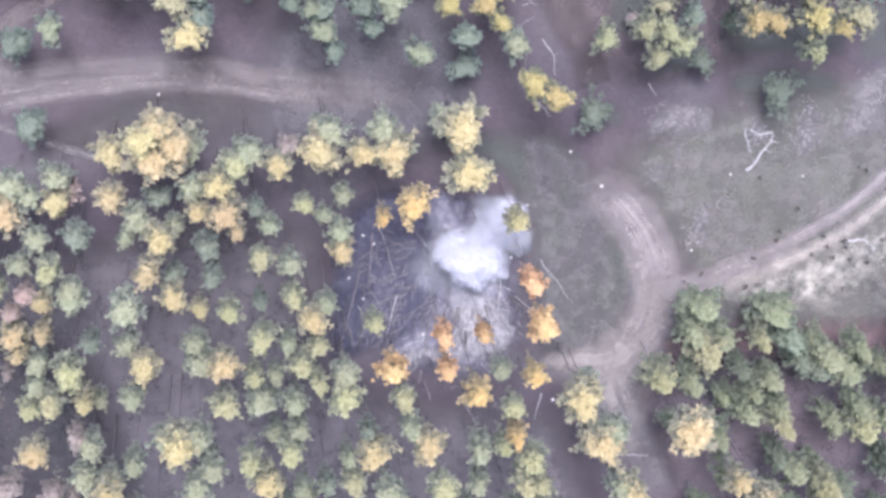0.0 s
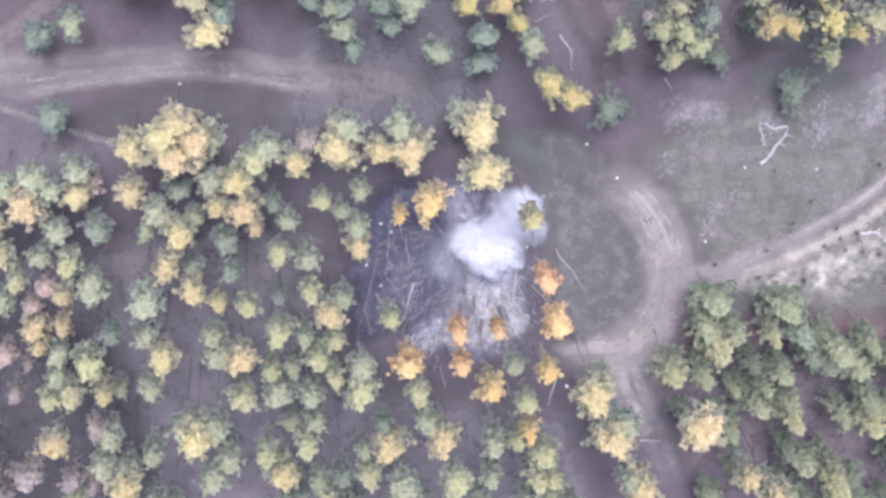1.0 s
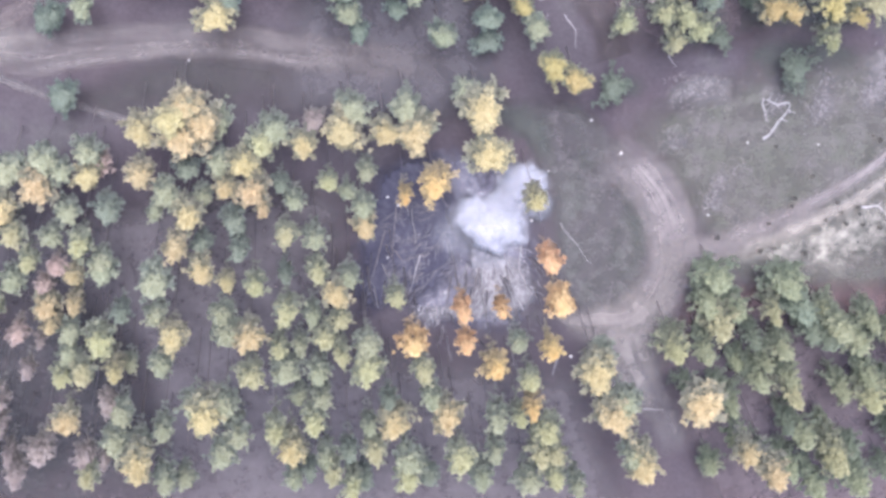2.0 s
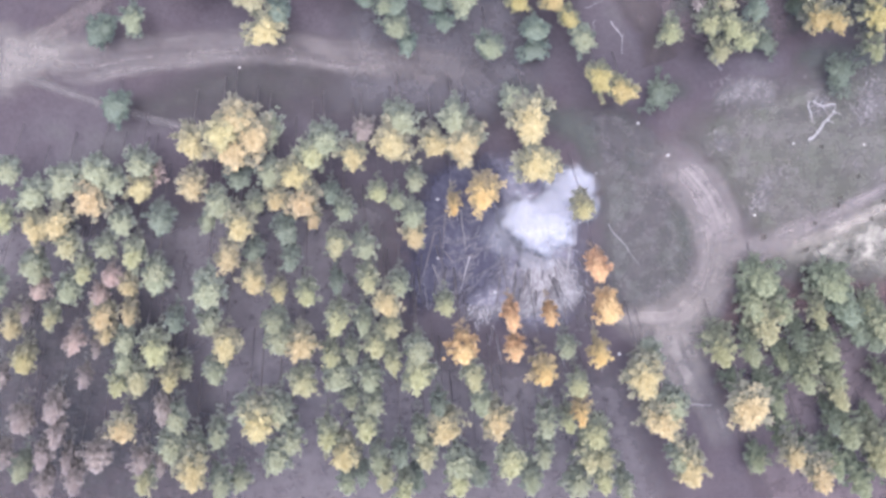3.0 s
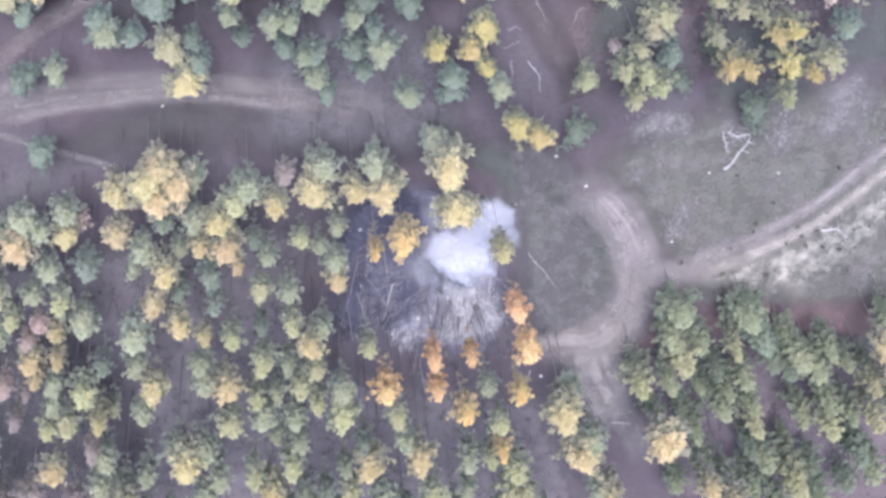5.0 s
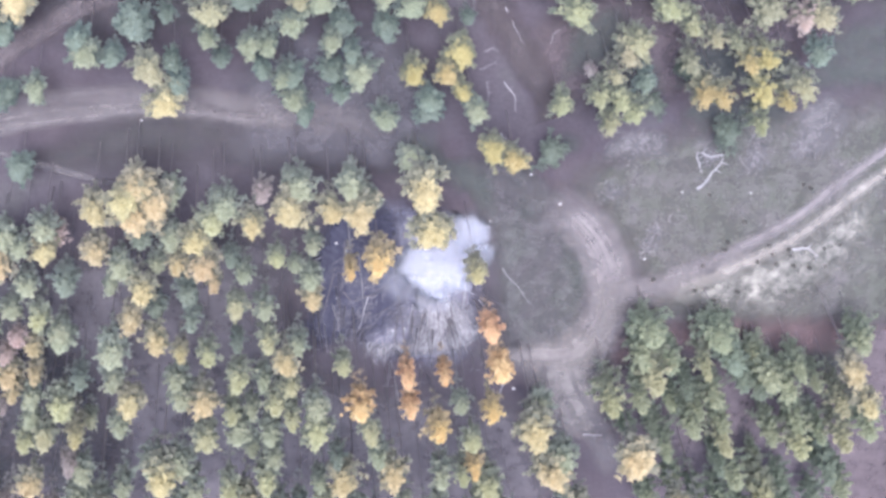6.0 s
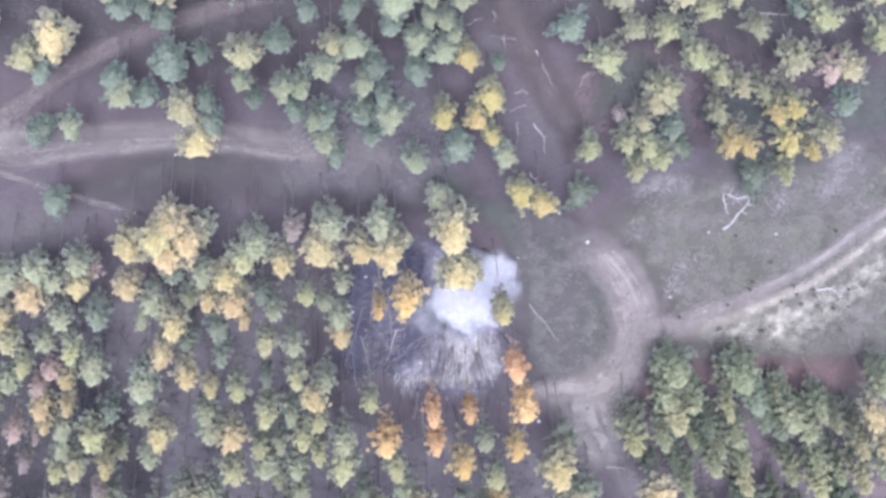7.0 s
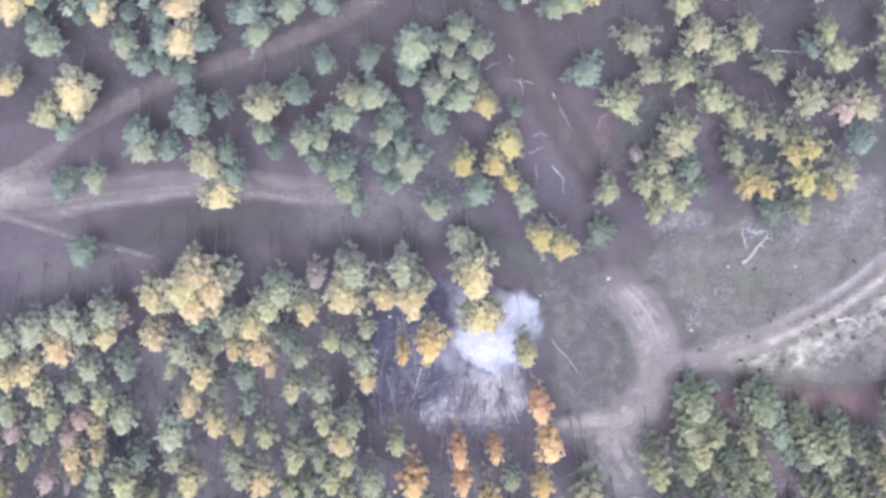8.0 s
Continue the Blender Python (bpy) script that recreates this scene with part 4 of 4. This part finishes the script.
for i in range(15):
    stand_snag(i, rnd.uniform(-8.5, 7.0), rnd.uniform(-20, -13), rnd.uniform(4, 9), rnd.uniform(0, 10), rnd.uniform(0, 6.28))


def bent_branch(a, b, bow, thick, label):
    """A crooked bare branch lying on the ground."""
    v, f = [], []
    side = Vector((b[1] - a[1], a[0] - b[0], 0)).normalized()
    pts = []
    for i in range(9):
        s = i / 8
        p = Vector((a[0], a[1], 0)).lerp(Vector((b[0], b[1], 0)), s) + side * (bow * math.sin(3.14 * s) + 0.12 * math.sin(9 * s))
        p = lie(p)
        pts.append((p.x, p.y, relief(p.x, p.y) + 0.12))
    tube(v, f, pts, [thick * (1 - 0.08 * i) for i in range(9)], 6)
    for i in (2, 4, 5, 7):
        p = Vector(pts[i])
        q = p + (side * (0.7 if i % 2 else -0.6) + Vector((0.3, 0.1, 0.2))) * min(1.0, thick * 7)
        tube(v, f, [p, q], [thick * 0.5, 0.02], 4)
    return tagged(new("dead_branch", mesh_of("dead_branch", v, f, GREYWOOD)), label, "branch", "dead branches")


bent_branch((31.5, 6.6), (34.4, 10.6), 0.3, 0.17, "crooked bleached branch lying in the dry grass")
bent_branch((34.4, 10.8), (31.6, 11.2), -0.25, 0.13, "bleached forked branch lying in the dry grass")
bent_branch((31.4, 11.3), (32.2, 8.6), 0.3, 0.09, "thin bleached branch lying in the dry grass")
bent_branch((8.3, 20.9), (9.8, 17.2), -0.4, 0.065, "bent pale branch on the bare strip")
bent_branch((43.2, -1.6), (46.5, -2.6), -0.5, 0.14, "curved bleached branch on the churned soil")
bent_branch((8.7, -3.1), (12.4, -8.1), 0.12, 0.05, "thin bare branch lying on the turf by the clearing")
bent_branch((8.2, 14.5), (9.6, 13.0), 0.2, 0.07, "thin pale branch beside the track")
bent_branch((6.1, 24.6), (7.7, 24.6), -0.15, 0.034, "thin pale branch lying on the litter of the bare strip")
bent_branch((5.5, 22.5), (7.3, 23.4), 0.20, 0.034, "thin pale branch lying on the litter of the bare strip")
bent_branch((0.6, 33.0), (2.4, 34.0), 0.10, 0.034, "thin pale branch lying on the litter of the bare strip")
bent_branch((3.6, 34.8), (3.8, 33.2), -0.15, 0.034, "thin pale branch lying on the litter of the bare strip")
bent_branch((4.9, 31.7), (5.2, 29.5), 0.20, 0.034, "thin pale branch lying on the litter of the bare strip")
bent_branch((6.5, 21.0), (6.7, 18.2), 0.10, 0.034, "thin pale branch lying on the litter of the bare strip")
bent_branch((13.5, 25.3), (14.6, 27.1), -0.15, 0.034, "thin pale branch lying on the litter of the bare strip")
bent_branch((9.3, 28.0), (10.6, 25.3), 0.20, 0.034, "thin pale branch lying on the litter of the bare strip")
bent_branch((6.2, 31.0), (3.3, 31.5), 0.10, 0.034, "thin pale branch lying on the litter of the bare strip")


def stone_mesh(seed):
    bm = bmesh.new()
    bmesh.ops.create_icosphere(bm, subdivisions=2, radius=1.0)
    for v in bm.verts:
        v.co *= 1 + 0.35 * noise.noise(v.co * 1.3 + Vector((seed * 7, 0, 0)))
        v.co.z *= 0.6
    me = bpy.data.meshes.new("stone")
    bm.to_mesh(me)
    bm.free()
    me.materials.append(STONE)
    return me


STONES = [stone_mesh(s) for s in range(3)]
for i, (x, y, r) in enumerate([(11.9, 9.0, 0.22), (15.4, 5.1, 0.26), (5.4, -2.8, 0.24), (10.2, -19.4, 0.3), (-10.9, 0.4, 0.25), (-12.5, -4.4, 0.24), (-10.9, -6.9, 0.2), (-0.2, -13.1, 0.25),
                               (-9.7, -0.6, 0.22), (-4.3, -11.3, 0.25), (-2.9, -11.0, 0.22), (7.2, 3.1, 0.18), (-33.2, 16.8, 0.22), (29.8, 6.2, 0.2), (37.9, 5.9, 0.2), (25.6, -2.4, 0.2)]):
    y = lie_y(x, y)
    ob = new("stone", STONES[i % 3])
    ob.matrix_basis = pose(x, y, relief(x, y) + 0.12, 0, 0, i * 50)
    ob.scale = (r * 0.75, r * 0.6, r * 0.75)
    tagged(ob, "small pale lump lying on the ground", "stone", "pale lumps")


def scatter(name, count, spots, size, mat, label, upright=0.6, seed=1, blast=None, slim=0.12):
    """Uncountable small blades or twigs strewn about (x, y, radius) spots."""
    r = random.Random(seed)
    v, f = [], []
    for _ in range(count):
        x, y, spread = r.choice(spots)
        a, d = r.uniform(0, 6.283), spread * math.sqrt(r.random()) * r.uniform(0.6, 1.2)
        x, y = x + d * math.cos(a), y + d * math.sin(a)
        y = lie_y(x, y)
        way = Vector((r.uniform(-1, 1), r.uniform(-1, 1), r.uniform(0.1, 1) * upright))
        if blast:
            way = way * 0.8 + Vector((x - blast[0], y - blast[1], 0)).normalized()
        way = way.normalized() * r.uniform(0.5, 1) * size
        side = way.cross(Vector((0, 0, 1))).normalized() * size * slim
        p = Vector((x, y, relief(x, y) + 0.09))
        n = len(v)
        v.extend([tuple(p - side), tuple(p + side), tuple(p + way * 0.6 + side), tuple(p + way)])
        f.append((n, n + 1, n + 2, n + 3))
    return tagged(new(name, mesh_of(name, v, f, mat)), label, name, kind="stuff")


DRY = bark_material("dry_weed_blades", (0.12, 0.11, 0.122), (0.185, 0.17, 0.186))
DARK = bark_material("dark_grass_blades", (0.08, 0.078, 0.08), (0.13, 0.126, 0.128))
scatter("dry_weeds", 330, [(32.4, 10.6, 1.9), (37.8, 9.8, 1.8), (38.4, 12.5, 1.9), (43.7, 12.3, 2.0), (45.2, 15.8, 2.6), (26.0, -0.9, 1.6), (26.6, 1.6, 1.2), (21.4, 6.3, 1.8),
                            (29.1, 2.9, 1.5), (21.9, 12.6, 2.2), (25, 12, 3.0), (47, 11, 3.0), (35, 10, 7.0), (40, 6, 7.0)],
        0.8, DRY, "pale tangled dry weeds in the clearing", 0.12, 3, None, 0.055)


def tuft_mesh(seed):
    """A round tussock of arching blades, 1 m in radius."""
    r = random.Random(seed)
    v, f = [], []
    for k in range(90):
        a, d, lean = r.uniform(0, 6.283), 0.7 * math.sqrt(r.random()), r.uniform(0.1, 0.5)
        p, out = Vector((d * math.cos(a), d * math.sin(a), 0)), Vector((math.cos(a), math.sin(a), 0))
        side = Vector((-out.y, out.x, 0)) * 0.09
        mid, tip = p + out * lean * 0.4 + Vector((0, 0, 0.6)), p + out * lean + Vector((0, 0, r.uniform(0.7, 1.0)))
        n = len(v)
        v.extend([tuple(q) for q in (p - side, p + side, mid + side * 0.7, mid - side * 0.7, tip)])
        f.extend([(n, n + 1, n + 2, n + 3), (n + 3, n + 2, n + 4)])
    return mesh_of("grass_tuft", v, f, DARK)


TUFTS = [tuft_mesh(s) for s in range(4)]
for i, (x, y, r) in enumerate([(40.4, -1.0, 0.42), (40.9, -2.2, 0.34), (41.5, -3.5, 0.50), (42.8, -1.6, 0.42), (43.0, -2.4, 0.34), (45.4, -4.1, 0.50), (39.1, -3.1, 0.42), (47.1, -1.6, 0.34), (31.7, -6.7, 0.50), (31.5, -8.9, 0.42), (44.1, 6.9, 0.34), (44.9, 6.4, 0.50), (33.0, 5.8, 0.42), (48.9, -1.2, 0.34), (35.4, -0.4, 0.50), (35.1, -1.4, 0.42), (33.4, -6.4, 0.34), (36.9, -7.1, 0.50), (43.5, -3.7, 0.42), (47.3, -3.9, 0.34), (26.7, -5.0, 0.50), (32.6, -3.4, 0.42), (29.5, 4.0, 0.34), (37.3, 2.2, 0.50), (34.1, -8.2, 0.42), (42.7, -7.1, 0.34)]):
    ob = new("grass_tuft", TUFTS[i % 4])
    ob.matrix_basis = pose(x, y, relief(x, y) + 0.07, 0, 0, i * 77)
    ob.scale = (r * 0.85, r * 0.7, r * 0.8)
    tagged(ob, "dark tussock of grass on the pale churned soil" if y < 0 else "dark tussock of grass in the dry clearing", "grass tuft", "grass tussocks")
scatter("twigs", 230, [(1, -8, 4.0), (0, -12, 4.0), (2, -7, 3.0), (3, -11, 3.0), (-5, -13.5, 2.5)], 1.3, GREYWOOD, "splintered grey twigs strewn over the ash", 0.1, 5, (-1.0, -1.0), 0.028)
scatter("twigs", 300, [(-1, -9, 4.0), (-7, -3, 4.0), (-9, -9, 3.0), (2, -10, 3.5)], 1.7, CHAR, "charred twigs strewn over the ash", 0.1, 6, (-1.0, -1.0), 0.04)


def smoke():
    """A low billow of white smoke over the clearing: thin veils one over another, each domed over the same puffs."""
    m, t, b = material("white_smoke", 1.0)
    b.inputs["Base Color"].default_value = (0.54, 0.545, 0.64, 1)
    b.inputs["Specular IOR Level"].default_value = 0.0
    thin = node(t, "ShaderNodeBsdfTranslucent")
    thin.inputs["Color"].default_value = (0.54, 0.545, 0.64, 1)
    body = node(t, "ShaderNodeMixShader", [(1, b.outputs[0]), (2, thin.outputs[0])])
    body.inputs[0].default_value = 0.35
    veil = t.nodes.new("ShaderNodeAttribute")
    veil.attribute_name = "veil"
    fac = maths(t, "MULTIPLY", veil.outputs["Fac"], maths(t, "ADD", 0.55, maths(t, "MULTIPLY", noise_of(t, place(t), 0.5, 4, 0.6), 0.9)), True)
    clear = node(t, "ShaderNodeBsdfTransparent")
    mixer = node(t, "ShaderNodeMixShader", [(0, fac), (1, clear.outputs[0]), (2, body.outputs[0])])
    t.links.new(mixer.outputs[0], t.nodes["Material Output"].inputs[0])
    root = new("smoke_cloud")
    root.location = SMOKE
    root.empty_display_size = 0.5
    tagged(root, "white billowing smoke rising from the burnt clearing", "smoke")
    puffs = [(-0.2, -3.7, 2.6, 0.95), (1.8, -3.6, 2.4, 0.85), (0.6, -4.9, 1.9, 0.65), (-1.9, -1.9, 2.1, 0.65), (1.8, -1.2, 2.8, 0.5), (4.1, 1.3, 2.6, 0.7), (5.0, -0.9, 2.2, 0.4), (2.4, 2.6, 2.0, 0.25), (-2.5, 1.6, 2.2, 0.12), (-5.0, -3.5, 3.4, 0.06), (-3.4, -4.6, 3.0, 0.2), (0.2, -7.2, 2.8, 0.2)]
    n, m0, step = 74, (-11.0, -8.8), 0.25
    for k in range(5):
        verts, veils = [], []
        for j in range(n):
            for i in range(n + 8):
                x, y = m0[0] + i * step, m0[1] + j * step
                wob = Vector((noise.fractal((x * 0.55, y * 0.55, 4 + 0.25 * k), 0.8, 2.0, 4), noise.fractal((x * 0.55, y * 0.55, 11 + 0.25 * k), 0.8, 2.0, 4)))
                clear_share, lift = 1.0, 0.0
                for px, py, pr, dense in puffs:
                    d = math.hypot(x + 1.1 * wob.x - px, y + 1.1 * wob.y - py) / pr
                    g = max(0.0, min(1.0, (1.12 - d) / 0.55))
                    clear_share *= 1 - dense * g * g * (3 - 2 * g)
                    lift = max(lift, dense * pr * math.sqrt(max(0.0, 1 - 0.8 * d * d)))
                full = 1 - clear_share
                verts.append((x, y, 0.3 + (0.35 + 0.22 * k) * lift * 1.3 + 0.35 * abs(wob.x) * lift))
                veils.append(max(0.0, full - 0.07 * k) * 0.48)
        w = n + 8
        faces = [f for f in ((j * w + i, j * w + i + 1, (j + 1) * w + i + 1, (j + 1) * w + i) for j in range(n - 1) for i in range(w - 1)) if any(veils[v] > 0 for v in f)]
        me = mesh_of("veil", verts, faces, m)
        me.attributes.new("veil", "FLOAT", "POINT").data.foreach_set("value", veils)
        me.polygons.foreach_set("use_smooth", [True] * len(faces))
        part("veil", me, root)


SMOKE = (0.4, 0.6, relief(0.4, 0.6) + 1.2)
smoke()


# ---- woods beyond the clearing ----
def far_woods():
    """The same pines going on round about, joined."""
    r = random.Random(77)
    tv, tf = [], []
    crowns = {kind: ([], [], []) for kind in ("olive", "sage", "teal", "lemon")}
    for _ in range(2600):
        x, y = r.uniform(-110, 110), r.uniform(-85, 190)
        if -65 < x < 56 and -42.5 < y < 46 or (x > 40 and -14 < y < 24) or (x < -50 and 10 < y < 26) or (18 < x < 36 and y < 0) or (-6 < x < 4 and 40 < y < 80) or (-25 < x < 0 and 40 < y < 56):
            continue
        cv, cf, age_shades = crowns[r.choice(("olive", "olive", "sage", "sage", "teal", "lemon"))]
        h, w, z = r.uniform(14, 21), r.uniform(1.3, 2.0), relief(x, y)
        tube(tv, tf, [(x, y, z - 0.1), (x, y, z + h - 1)], [0.13, 0.02], 5)
        for k in range(70):
            s = 0.35 + 0.65 * r.random()
            a, d = r.uniform(0, 6.283), w * math.sqrt(r.random()) * (1.15 if s < 0.75 else 1.15 - (s - 0.75) * 3.6)
            p = Vector((x + d * math.cos(a), y + d * math.sin(a), z + h * s))
            u = Vector((r.uniform(-1, 1), r.uniform(-1, 1), r.uniform(-0.2, 0.6))).normalized() * r.uniform(0.3, 0.6)
            q = u.cross(Vector((r.uniform(-0.5, 0.5), r.uniform(-0.5, 0.5), 1))).normalized() * 0.22
            n = len(cv)
            cv.extend([tuple(p - u - q * 0.4), tuple(p + q), tuple(p + u), tuple(p - q)])
            cf.append((n, n + 1, n + 2, n + 3))
            # Low tufts take the darker tone that carries crown shade.
            age_shades.extend([s - 0.1] * 4)
    woods = new("far_woods")
    tagged(woods, "mixed green and yellowed pines going on beyond the tracks", "woods", kind="stuff")
    part("trunks", mesh_of("trunks", tv, tf, BARK), woods)
    for kind, (cv, cf, age_shades) in crowns.items():
        me = mesh_of("crowns", cv, cf, FOLIAGE[kind])
        me.attributes.new("age_shade", "FLOAT", "POINT").data.foreach_set("value", age_shades)
        part("crowns", me, woods)


far_woods()
